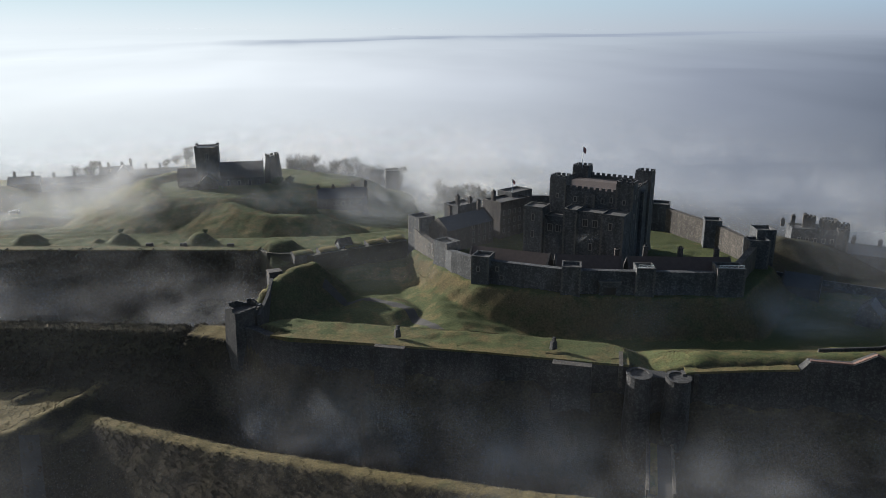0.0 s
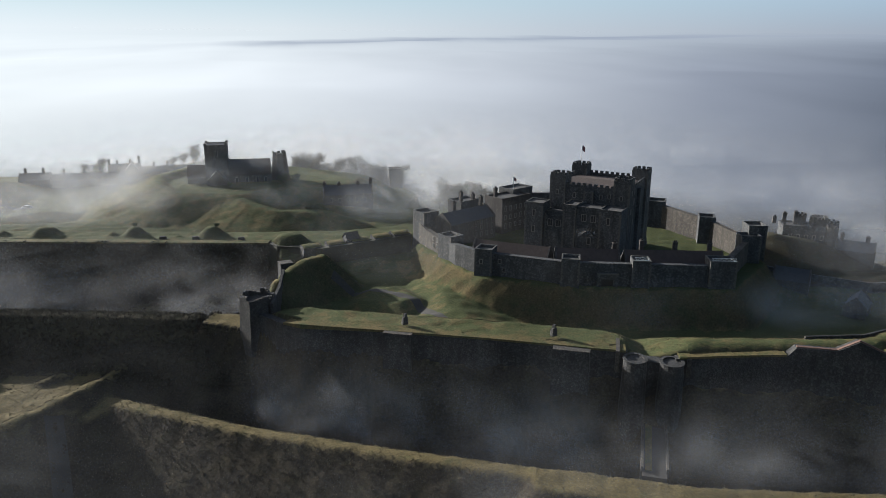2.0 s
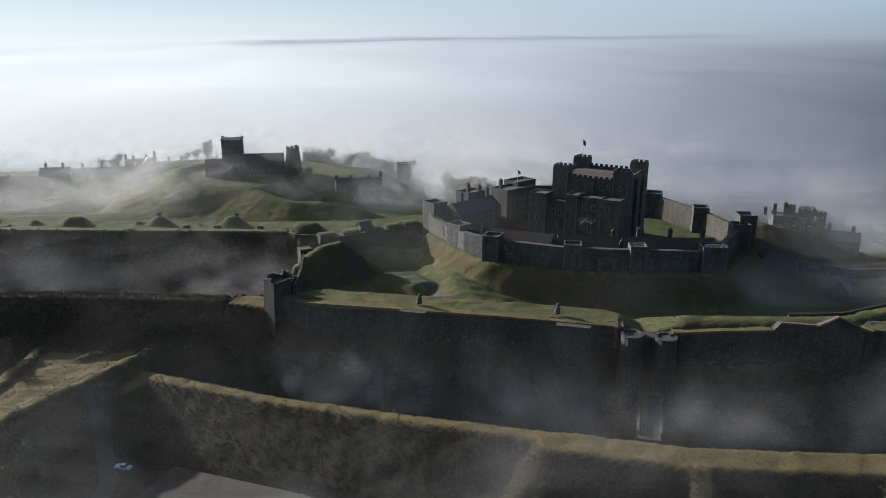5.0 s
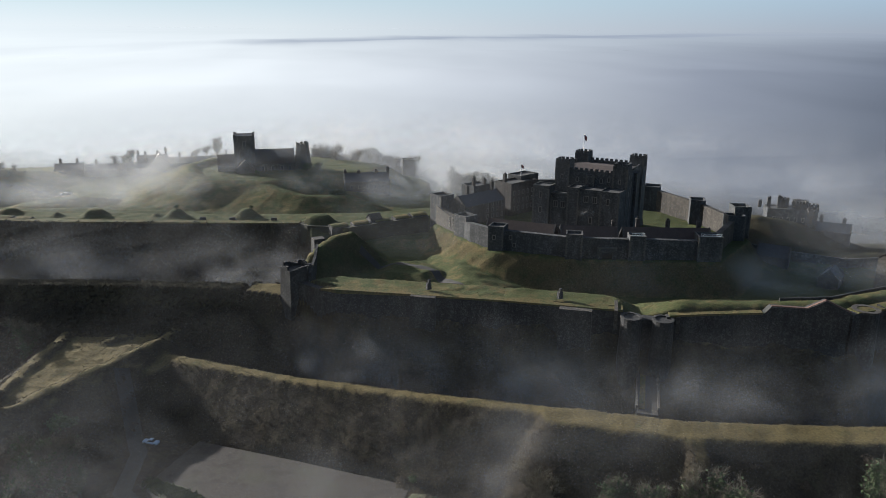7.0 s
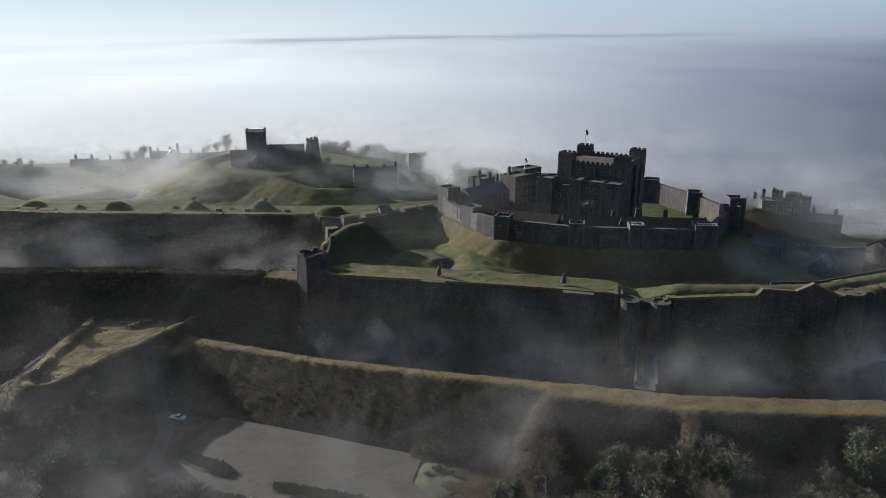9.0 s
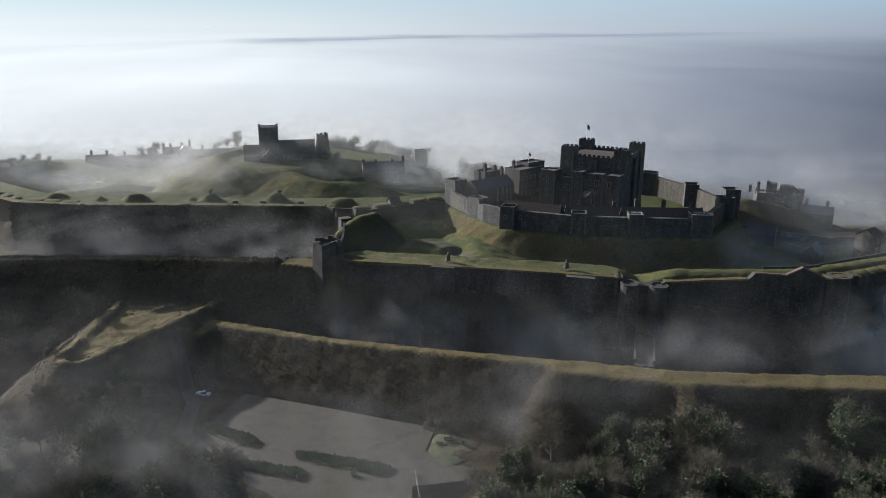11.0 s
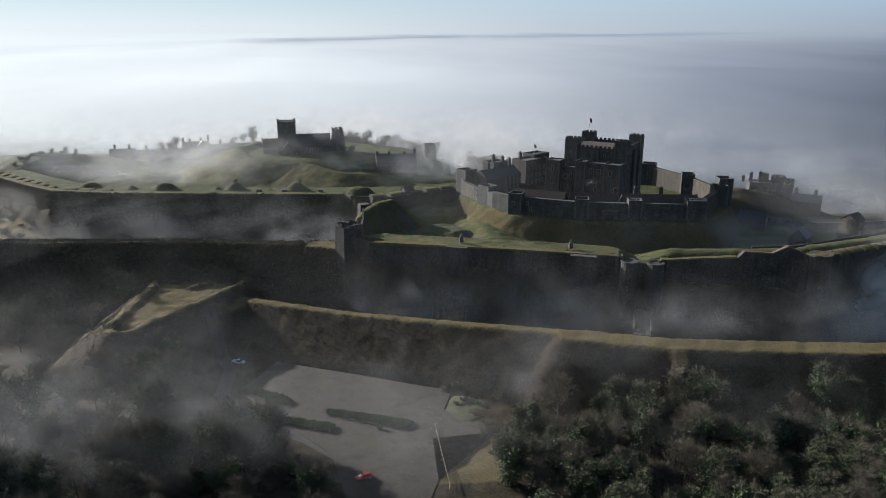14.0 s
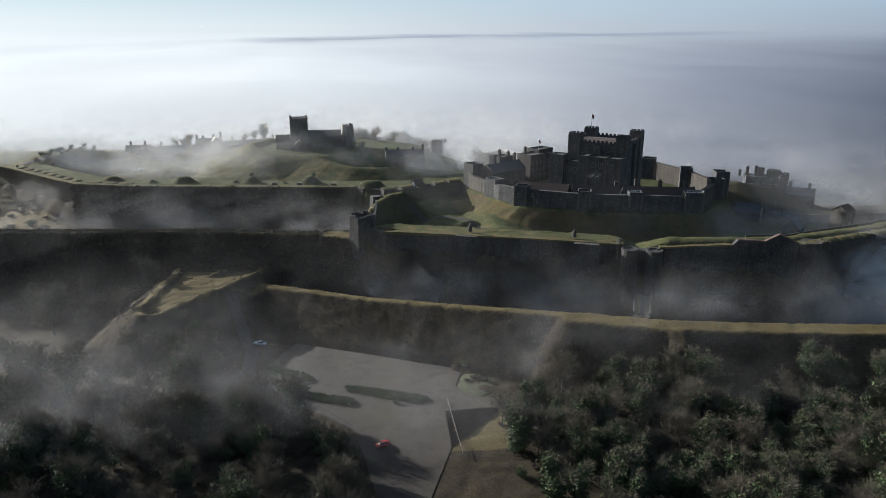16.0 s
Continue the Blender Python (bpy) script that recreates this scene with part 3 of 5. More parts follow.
wall("wall_outer_1", [(-27, 208.5, 9.5), (-20, 201, 9.3), (-14, 196.5, 10.2), (9.5, 188, 10.6), (37.7, 178.4, 10.8), (62.7, 168.4, 11), (71, 165.6, 11)], 2.6, -4, FLINT, "long flint outer curtain wall above the ditch")
wall("wall_outer_2", [(82, 160, 11), (96, 157.2, 12), (109, 154.3, 12.8), (111, 153.8, 15.2), (120, 150.6, 15.2), (124.5, 148.8, 18.2), (131, 146.2, 15.2)], 2.6, -4, FLINT, "flint outer curtain wall with a raised coped gable")
wall("wall_outer_3", [(131, 146.2, 14.8), (142, 149, 14.6), (178, 160, 14.6), (262, 196, 14), (360, 290, 12)], 2.6, -4, FLINT, "flint outer curtain wall running back along the hill")
wall("wall_far", [(-245, 371.5, 12.0), (-219, 346.5, 12.6), (-184, 310.5, 12.8), (-171, 298.6, 12.9), (-139, 289.5, 13.0), (-30, 274.2, 13.3), (-26, 269, 13.5), (-10, 262, 14.0), (24, 274, 15)], 2.6, -5, OVERGROWN, "dark ivy-grown wall retaining a grassy bank")
wall("wall_spur", [(-24, 208, 12.6), (-22.4, 220, 14.3), (-21.8, 230, 16.4)], 0.9, -3, FLINT, "narrow flint wall climbing from the corner tower")
for name, line in (("turf_cap_1", [(-19, 201.0, 9.8), (-14, 197.3, 10.55), (9.5, 188.8, 11.05), (37.7, 179.2, 11.25), (62.7, 169.2, 11.5), (71, 166.4, 11.5)]), ("turf_cap_2", [(83, 160.6, 11.5), (96, 158.0, 12.5), (109, 155.1, 13.3)]), ("turf_cap_3", [(133, 147.6, 15.1), (142, 149.6, 15.0), (178, 160.6, 15.0), (262, 196.6, 14.4)]), ("turf_cap_4", [(-245, 371.5, 12.3), (-219, 346.5, 12.9), (-184, 310.5, 13.1), (-171, 298.6, 13.2), (-139, 289.5, 13.3), (-85, 281.9, 13.45), (-30, 274.2, 13.6)])):
    bm = strip(bmesh.new(), line, 4.2, 8.5)
    for v in bm.verts:
        if v.co.z < 8.6:
            v.co.z = min(p[2] for p in line if abs(p[0] - v.co.x) < 6) - 0.6
    ob = mesh_of(name, bm, TURF)
    tagged(ob, "grass growing over the wall top", "turf", kind="structure")
bm = strip(bmesh.new(), [(111, 153.3, 15.5), (120, 150.1, 15.5), (124.5, 148.3, 18.5), (131, 145.7, 15.5)], 0.9, 14.6)
bmesh.ops.delete(bm, geom=[f for f in bm.faces if f.calc_center_median().z < 14.7], context="FACES_ONLY")
tagged(mesh_of("trim_coping", bm, RED_BRICK), "worn red brick coping along the raised gable", "coping", kind="structure")


def quoins(bm, x, y, z0, z1, sx, sy):
    """Dressed corner stones, long and short by turns, 4 cm proud of a corner at (x, y) whose walls run to -sx and -sy."""
    z, k = z0, 0
    while z < z1 - 0.3:
        a, b = (0.75, 0.45) if k % 2 else (0.45, 0.75)
        box(bm, x - sx * (a / 2 - 0.05), y - sy * (b / 2 - 0.05), z, min(z1, z + 0.52), a, b)
        z, k = z + 0.56, k + 1
    return bm


def window(parent, x, y, z, turn, w=0.9, h=1.7, pane=DARK):
    """A window in a wall that faces -y when turn is 0: pale stone surround and dark pane."""
    bm = bmesh.new()
    m = pose(x, y, z, 0, 0, turn)
    t = 0.22
    for cx, cz, lx, lz in ((-(w + t) / 2, 0, t, h + 2 * t), ((w + t) / 2, 0, t, h + 2 * t), (0, (h + t) / 2, w, t), (0, -(h + t) / 2, w + 0.1, t)):
        box(bm, cx, 0.0, cz - lz / 2, cz + lz / 2, lx, 0.16)
    if w > 1.2:
        box(bm, 0, 0.0, -h / 2, h / 2, 0.16, 0.15)
    bm.transform(m)
    fr = part("window", bm, ASHLAR, parent)
    bm = box(bmesh.new(), 0, 0.02, -h / 2, h / 2, w - 0.005, 0.08)
    bm.transform(m)
    part("pane", bm, pane, fr)
    return fr


# ---- inner bailey ----
def tower(name, label, cx, cy, lx, ly, turn, z0, z1, material, taper=0.6, group="", pale=False, lights=()):
    t = thing(name, label, "tower", group, (cx, cy, 0), turn)
    pts = rect(0, 0, lx, ly)
    bm = prism(bmesh.new(), pts, z0 + 3.4, z1 - 1.1)
    prism(bm, pts, z0 - 4, z0 + 3.4, taper)
    body = part("body", bm, material, t)
    part("parapet", ring(bmesh.new(), rect(0, 0, lx + 0.06, ly + 0.06), z1 - 1.1, z1, 0.55), material, t)
    part("coping", ring(bmesh.new(), rect(0, 0, lx + 0.14, ly + 0.14), z1, z1 + 0.12, 0.36), QUOIN if pale else material, t)
    part("roof", box(bmesh.new(), 0, 0, z1 - 1.09, z1 - 0.8, lx - 1.3, ly - 1.3), LEAD, t)
    bm = bmesh.new()
    for sx in (-1, 1):
        quoins(bm, sx * lx / 2, -ly / 2, z0 + 3.6, z1 - 0.2, sx, -1)
    tagged(part("quoin", bm, QUOIN, t), kind="stuff")
    for wx, wz in lights:
        window(body, wx, -ly / 2 - 0.04, wz, 0, 0.8, 1.3)
    return t


SQUARE = "square ragstone curtain tower with a splayed foot"
TOWERS = [  # centre, length, width, turn, foot, top, pale coping, windows
    (29.8, 270.0, 7.0, 7.0, -60, 13.0, 25.2, False, ()),
    (36.2, 247.6, 7.0, 6.0, -58, 11.6, 21.6, False, ()),
    (45.2, 228.2, 5.8, 6.5, -28, 10.8, 22.2, True, ((-0.6, 18.0),)),
    (70.2, 214.0, 5.8, 6.0, -18, 11.0, 22.2, True, ()),
    (92.0, 210.0, 5.6, 6.0, -12, 10.8, 22.0, True, ()),
    (117.8, 206.8, 8.4, 7.0, -12, 10.0, 22.0, True, ()),
    (141.0, 231.5, 7.0, 6.0, -10, 10.0, 22.8, False, ()),
    (145.5, 236.0, 6.5, 7.0, -10, 10.0, 25.4, False, ()),
    (138.0, 257.5, 6.5, 6.0, 70, 11.0, 23.4, False, ()),
    (129.0, 284.0, 7.5, 7.0, 62, 11.0, 24.0, False, ()),
]
for x, y, lx, ly, turn, z0, z1, pale, lights in TOWERS:
    tower("curtain_tower", SQUARE + (" and pale coping" if pale else ""), x, y, lx, ly, turn, z0, z1, RAG, 0.7, "inner curtain towers", pale, lights)
wa = wall("wall_inner_1", [(28, 268, 21), (30, 262.5, 19.6), (35, 248.5, 18.6)], 2.2, 6, RAG_WARM, "ragstone curtain wall with a stepped top, catching the sun")
for k, (wx, wy) in enumerate(((31.05, 256.2), (32.0, 253.5))):
    window(wa, wx - 0.05, wy, 15.4, -71, 0.8, 1.4)
    window(wa, wx - 0.05, wy, 17.9, -71, 0.8, 1.4)
wb = wall("wall_inner_2", [(35, 248.5, 18.5), (37.4, 239, 20.4), (44, 228.5, 20.6), (70, 214, 20.6), (92, 210, 20.4), (118, 206, 20.2)], 2.2, 6, RAG, "long ragstone inner curtain wall in shade")
for f, z in ((0.22, 18.2), (0.27, 15.4)):
    window(wb, 44 + 26 * f + 0.52 * -1.15, 228.5 - 14.5 * f - 0.86 * 1.15, z, -29, 0.8, 1.2)
gp = thing("gate_porch", "low projecting stone gate with a dark archway in the curtain", "gate", "", (81.5, 210.6, 0), -10.3)
part("side_wall", box(bmesh.new(), -2.6, 0, 8, 17.2, 1.4, 2.2), RAG, gp)
part("side_wall", box(bmesh.new(), 2.6, 0, 8, 17.2, 1.4, 2.2), RAG, gp)
part("lintel", box(bmesh.new(), 0, 0, 15.6, 17.2, 3.79, 2.2), RAG, gp)
part("coping", box(bmesh.new(), 0, 0, 17.2, 17.4, 6.9, 2.4), QUOIN, gp)
part("door", box(bmesh.new(), 0, -0.2, 8, 15.59, 3.78, 0.3), DARK, gp, "dark timber door set back")
wall("wall_inner_3", [(118, 206, 20.2), (142, 233, 21), (138.5, 257, 22), (129, 284, 22.6), (104, 308, 22.6)], 2.2, 6, RAG_WARM, "ragstone inner curtain wall, sunlit on its inner face")
wall("wall_inner_4", [(30, 272, 20), (50, 293, 21), (80, 313, 22), (104, 308, 22.4)], 2.2, 6, RAG, "ragstone inner curtain wall behind the palace buildings")


def keep():
    k = thing("keep", "great square ragstone keep with four corner turrets and battlements", "castle", "", (93.2, 253.8, 0), -36.6)
    half, top, high, foot = 14.6, 39.9, 43.0, 11.0
    body = part("body", box(bmesh.new(), 0, 0, foot, top - 1.9, 2 * half - 1.6, 2 * half - 1.6), RAG, k)
    part("roof", gable(bmesh.new(), 0, 0, top - 1.89, top - 1.7, top - 0.7, 2 * half - 6, 2 * half - 6), TILE, k)
    for sx in (-1, 1):
        for sy in (-1, 1):
            c = half - 2.9
            bm = box(bmesh.new(), sx * c, sy * c, foot + 5, high - 1.9, 5.8, 5.8)
            box(bm, sx * c, sy * c, foot, foot + 5, 6.0, 6.0, 0, 0.8)
            tu = part("turret", bm, RAG, k)
            bm = ring(bmesh.new(), rect(sx * c, sy * c, 5.9, 5.9), high - 1.9, high - 0.9, 0.5)
            p4 = rect(sx * c, sy * c, 5.4, 5.4)
            for a, b in zip(p4, p4[1:] + p4[:1]):
                merlons(bm, a, b, high - 0.9, high, 1.9, 1.15, 0.5)
            part("battlement", bm, RAG, tu)
            part("turret_roof", box(bmesh.new(), sx * c, sy * c, high - 1.89, high - 1.6, 4.6, 4.6), LEAD, tu)
            bm = bmesh.new()
            for ox in (-1, 1):
                for oy in (-1, 1):
                    quoins(bm, sx * c + ox * 2.9, sy * c + oy * 2.9, foot + 5, high - 2, ox, oy)
            tagged(part("quoin", bm, QUOIN, tu), kind="stuff")
            if sy < 0:
                window(tu, sx * c, -half - 0.04, 36.0, 0, 0.7, 1.3)
            if sx > 0:
                window(tu, half + 0.04, sy * c, 37.6, 90, 0.8, 1.2)
                window(tu, half + 0.04, sy * c, 31.0, 90, 0.6, 1.4)
    h = half - 0.8
    bm = ring(bmesh.new(), rect(0, 0, 2 * h + 0.02, 2 * h + 0.02), top - 1.9, top - 0.9, 0.7)
    p4 = rect(0, 0, 2 * h - 0.7, 2 * h - 0.7)
    for a, b in zip(p4, p4[1:] + p4[:1]):
        merlons(bm, a, b, top - 0.9, top, 2.0, 1.2, 0.6)
    part("battlement", bm, RAG, k)
    for x, y in ((0, -half + 0.6), (half - 0.6, 0), (0, half - 0.6), (-half + 0.6, 0)):
        w, d = (3.4, 2.0) if x == 0 else (2.0, 3.4)
        bu = part("buttress", box(bmesh.new(), x, y, foot, top - 2.2, w, d, 0, 0.3), RAG, k)
        bm = bmesh.new()
        if y < 0:
            quoins(bm, -w / 2, y - d / 2, foot + 8, top - 2.4, -1, -1)
            quoins(bm, w / 2, y - d / 2, foot + 8, top - 2.4, 1, -1)
        elif x > 0:
            quoins(bm, x + w / 2, -d / 2, foot + 8, top - 2.4, 1, -1)
            quoins(bm, x + w / 2, d / 2, foot + 8, top - 2.4, 1, 1)
        if bm.verts:
            tagged(part("quoin", bm, QUOIN, bu), kind="stuff")
    for x, z, w in ((-5.5, 35.3, 0.8), (4.2, 35.5, 0.8), (7.2, 36.2, 0.7)):
        window(body, x, -h - 0.04, z, 0, w, 1.5)
    for y, z in ((-5.5, 33.5), (5.5, 33.5), (-5.5, 26.0), (5.5, 26.0), (-5.5, 37.2)):
        window(body, h + 0.04, y, z, 90, 0.9, 1.8)
    return k


keep()


def forebuilding():
    f = thing("forebuilding", "lower ragstone forebuilding of stepped towers against the keep", "castle", "", (93.2, 253.8, 0), -36.6)
    blocks = ((-20.5, -13.7, -23, -16, 33.2, ((-17.1, 29.4, 0.8), (-17.1, 23.5, 0.8))), (-13.7, -6.2, -20.6, -14, 30.2, ((-11.6, 26.0, 1.6), (-8.6, 26.0, 1.6))),
              (-6.2, -1.5, -23, -14, 33.8, ()), (-1.5, 7.1, -22.2, -14, 33.4, ((1.2, 29.5, 1.5), (4.6, 29.5, 1.5), (3.4, 21.5, 1.0))), (7.1, 14.5, -23.6, -14, 33.6, ((10.2, 29.6, 0.9),)))
    for x0, x1, y0, y1, top, lights in blocks:
        cx, cy = (x0 + x1) / 2, (y0 + y1) / 2
        blk = part("block", box(bmesh.new(), cx, cy, 11, top - 0.8, x1 - x0 - 0.01, y1 - y0), RAG, f)
        part("parapet", ring(bmesh.new(), rect(cx, cy, x1 - x0 - 0.01, y1 - y0 + 0.04), top - 0.8, top - 0.1, 0.4), RAG, blk)
        part("coping", ring(bmesh.new(), rect(cx, cy, x1 - x0 - 0.01, y1 - y0 + 0.14), top - 0.1, top, 0.3), QUOIN, blk)
        part("roof", box(bmesh.new(), cx, cy, top - 0.79, top - 0.5, x1 - x0 - 1, y1 - y0 - 1), LEAD, blk)
        bm = bmesh.new()
        for x, sx in ((x0, -1), (x1, 1)):
            quoins(bm, x, y0, 13, top - 0.9, sx, -1)
        tagged(part("quoin", bm, QUOIN, blk), kind="stuff")
        for x, z, w in lights:
            window(blk, x, y0 - 0.04, z, 0, w, 2.2)
    return f


forebuilding()


def chimney(parent, x, y, z0, z1, w=1.1, pots=2, material=BRICKY):
    c = part("chimney", box(bmesh.new(), x, y, z0, z1, w * 1.3, w), material, parent)
    part("cap", box(bmesh.new(), x, y, z1, z1 + 0.18, w * 1.3 + 0.25, w + 0.25), material, c)
    for k in range(pots):
        part("chimney_pot", prism(bmesh.new(), [(x + (k - (pots - 1) / 2) * 0.55 + 0.2 * math.cos(a), y + 0.2 * math.sin(a)) for a in [j * math.pi / 4 for j in range(8)]], z1 + 0.18, z1 + 0.85, 0.04), BRICKY, c)
    return c


def house(name, label, cx, cy, turn, lx, ly, z0, eave, ridge, walls, roof, chimneys=(), lights=(), raised=False, category="house", group=""):
    """A ridged building: walls, two roof slopes, chimneys (x, y, top) and windows (x, z, w, h) on its -y side."""
    b = thing(name, label, category, group, (cx, cy, 0), turn)
    w = part("wall", gable(bmesh.new(), 0, 0, z0, eave, ridge - 0.05, lx, ly), walls, b)
    bm, hy = bmesh.new(), ly / 2 + 0.35
    k = (ridge - eave) / (ly / 2)
    hx = lx / 2 + (0.25 if not raised else -0.45)
    for s in (-1, 1):
        lo, hi = eave - 0.35 * k + 0.1, ridge + 0.1
        p = [(-hx, s * hy, lo), (hx, s * hy, lo), (hx, 0, hi), (-hx, 0, hi)]
        top = [bm.verts.new((x, y, z + 0.14)) for x, y, z in p]
        low = [bm.verts.new(q) for q in p]
        if s > 0:
            top, low = top[::-1], low[::-1]
        bm.faces.new(top)
        bm.faces.new(low[::-1])
        for j in range(4):
            bm.faces.new((low[j], low[(j + 1) % 4], top[(j + 1) % 4], top[j]))
    part("roof", bm, roof, b)
    if raised:
        for s in (-1, 1):
            bm = bmesh.new()
            gable(bm, s * (lx / 2 - 0.2), 0, z0, eave + 0.5, ridge + 0.55, 0.55, ly + 0.5)
            part("gable", bm, walls, b)
    for x, y, top in chimneys:
        chimney(b, x, y, eave, top)
    for x, z, ww, hh in lights:
        window(w, x, -ly / 2 - 0.04, z, 0, ww, hh)
    return b


def flat_block(name, label, cx, cy, turn, lx, ly, z0, z1, walls, chimneys=(), lights=(), category="building"):
    b = thing(name, label, category, "", (cx, cy, 0), turn)
    w = part("wall", box(bmesh.new(), 0, 0, z0, z1 - 1.0, lx, ly), walls, b)
    part("parapet", ring(bmesh.new(), rect(0, 0, lx + 0.04, ly + 0.04), z1 - 1.0, z1, 0.45), walls, b)
    part("roof", box(bmesh.new(), 0, 0, z1 - 0.99, z1 - 0.7, lx - 1, ly - 1), LEAD, b)
    for x, y, top in chimneys:
        chimney(b, x, y, z1 - 0.7, top)
    for x, z, ww, hh in lights:
        window(w, x, -ly / 2 - 0.04, z, 0, ww, hh)
    return b


# palace range along the curtain
rows3 = [(x, z, 0.8, 1.5) for x in (1.5, 4.5, 7.5, 10.5) for z in (15.5, 18.2, 20.6)]
house("palace_hall", "long stone hall with a blue-grey slate roof and raised gables", 45.0, 270.5, 35, 24, 9.5, 11, 21.6, 25.2, BRICKY, SLATE, ((-2.5, 3.6, 27.6), (9.0, 0.2, 28.8)), rows3, True, "hall")
flat_block("palace_tower", "square stone palace block with a flat lead roof and chimneys", 46.5, 281.5, 35, 10.5, 7.5, 11, 27.0, RAG, ((-3.2, -1.5, 30.2), (2.5, -2.5, 28.8)), (), "tower")
rows4 = [(x, z, 0.8, 1.6) for x in (-6.5, -3.5, -0.5, 2.5, 5.5) for z in (16.0, 19.5, 23.0)]
flat_block("palace_block", "tall three-storey stone palace block with a parapet", 65.5, 286.0, 35, 17, 9.5, 11, 27.4, BRICKY, ((-6.5, 1.0, 30.6),), rows4)
flat_block("palace_block", "raised rear stone block with a parapeted lead roof", 71.0, 295.5, 35, 12, 8.0, 11, 28.6, RAG, (), ())

# barrack roofs behind the front curtain
for ax, ay, bx, by, ch in ((43, 236.5, 66, 223.5, ()), (67.5, 223, 88, 218.5, ((9.0, 1.5, 24.4),)), (89.5, 218, 121, 212.6, ((-10, 2.0, 25.4), (1.0, 2.0, 25.0), (12.0, 1.0, 25.0)))):
    lx = math.hypot(bx - ax, by - ay)
    house("barrack_range", "low barrack range under a brown tiled roof behind the curtain", (ax + bx) / 2, (ay + by) / 2, math.degrees(math.atan2(by - ay, bx - ax)), lx, 8.5, 11, 18.6, 22.6, BRICKY, TILE, ch, (), True, "barracks", "barrack ranges")


def pole(name, label, x, y, z0, z1, droop):
    p = thing(name, label, "flagpole", "", (x, y, 0), 0)
    part("pole", prism(bmesh.new(), [(0.11 * math.cos(a), 0.11 * math.sin(a)) for a in [j * math.pi / 4 for j in range(8)]], z0, z1, 0.05), WHITE, p)
    bm = bmesh.new()
    n = 6
    rows = [[bm.verts.new((0.12 + u * 0.22 + 0.05 * math.sin(v * 2 + u), 0.1 * math.sin(u * 1.7 + v), z1 - 0.25 - v * droop / 4 - u * 0.16)) for u in range(n)] for v in range(5)]
    for r, q in zip(rows, rows[1:]):
        for u in range(n - 1):
            bm.faces.new((r[u], q[u], q[u + 1], r[u + 1]))
    part("flag", bm, RED, p, "limp red and white flag", True)
    return p


pole("flagpole", "white flagpole with a limp flag on the keep's rear turret", 91.2, 272.2, 41.1, 49.4, 2.0)
pole("flagpole", "slender white flagpole on the palace roof", 69.0, 292.0, 27.6, 33.6, 1.4)


def railing(x, y, turn, lx, z):
    r = thing("lattice_railing", "white-painted lattice railing along the tower top", "railing", "white railings", (x, y, z), turn)
    n = max(4, int(lx / 0.7))
    part("rail", box(bmesh.new(), 0, 0, 0.82, 0.95, lx, 0.1), WHITE, r)
    part("rail", box(bmesh.new(), 0, 0, 0.0, 0.12, lx, 0.1), WHITE, r)
    for k in range(n):
        bm = box(bmesh.new(), 0, 0, -0.6, 0.6, 0.1, 0.07)
        bm.transform(pose(-lx / 2 + (k + 0.5) * lx / n, 0, 0.47, 0, 40 if k % 2 else -40, 0))
        part("bar", bm, WHITE, r)
    return r


railing(117.2, 203.9, -12, 7.6, 22.15)
railing(91.5, 207.6, -12, 4.6, 22.15)

# ---- church and lighthouse on the mound ----
church = thing("church", "dark flint church with a square central tower and steep roofs", "church", "", (-62.3, 371.5, 0), 5)
tw = part("tower", box(bmesh.new(), 0, 0, 14, 36.4, 10.6, 10.6), CHURCH, church)
bm = ring(bmesh.new(), rect(0, 0, 10.8, 10.8), 36.4, 37.3, 0.7)
for sx in (-1, 1):
    for sy in (-1, 1):
        box(bm, sx * 4.8, sy * 4.8, 37.3, 38.1, 1.3, 1.3)
part("parapet", bm, CHURCH, tw)
part("tower_roof", gable(bmesh.new(), 0, 0, 36.4, 36.5, 37.4, 9, 9), SLATE, tw)
window(tw, 0, -5.34, 33.0, 0, 1.3, 2.6)
nv = part("nave", gable(bmesh.new(), 15.5, 0, 14, 22.5, 29.2, 20.5, 10), CHURCH, church)
for x in (9, 14, 19, 23):
    window(nv, x, -5.04, 19.5, 0, 1.0, 2.8)
part("transept", gable(bmesh.new(), 0, -7.5, 14, 21, 25.5, 8, 9, 90), CHURCH, church)
part("chancel", gable(bmesh.new(), -9.6, 0, 14, 21.5, 26.8, 9, 9), CHURCH, church)
for name, bmx in (("nave_roof", (15.5, 22.5, 29.2, 20.5, 10)), ("chancel_roof", (-9.8, 21.5, 26.8, 9.0, 9))):
    cx, ev, rg, lx, ly = bmx
    bm = bmesh.new()
    for s in (-1, 1):
        v = [bm.verts.new(p) for p in ((cx - lx / 2, s * (ly / 2 + 0.3), ev - 0.3), (cx + lx / 2, s * (ly / 2 + 0.3), ev - 0.3), (cx + lx / 2, 0, rg + 0.2), (cx - lx / 2, 0, rg + 0.2))]
        bm.faces.new(v if s < 0 else v[::-1])
    bmesh.ops.solidify(bm, geom=bm.faces[:], thickness=0.12)
    part(name, bm, TILE, church)
part("cross", box(bmesh.new(), 25.6, 0, 29.2, 30.8, 0.25, 0.25), ASHLAR, church)
phar = thing("lighthouse_ruin", "ruined octagonal Roman lighthouse tower of rough stone", "tower", "", (-32.3, 375.5, 0), 10)
o8 = [(3.5 * math.cos(radians(22.5 + 45 * k)), 3.5 * math.sin(radians(22.5 + 45 * k))) for k in range(8)]
body = part("body", prism(bmesh.new(), o8, 13, 31.2, 2.0), CHURCH, phar)
bm = bmesh.new()
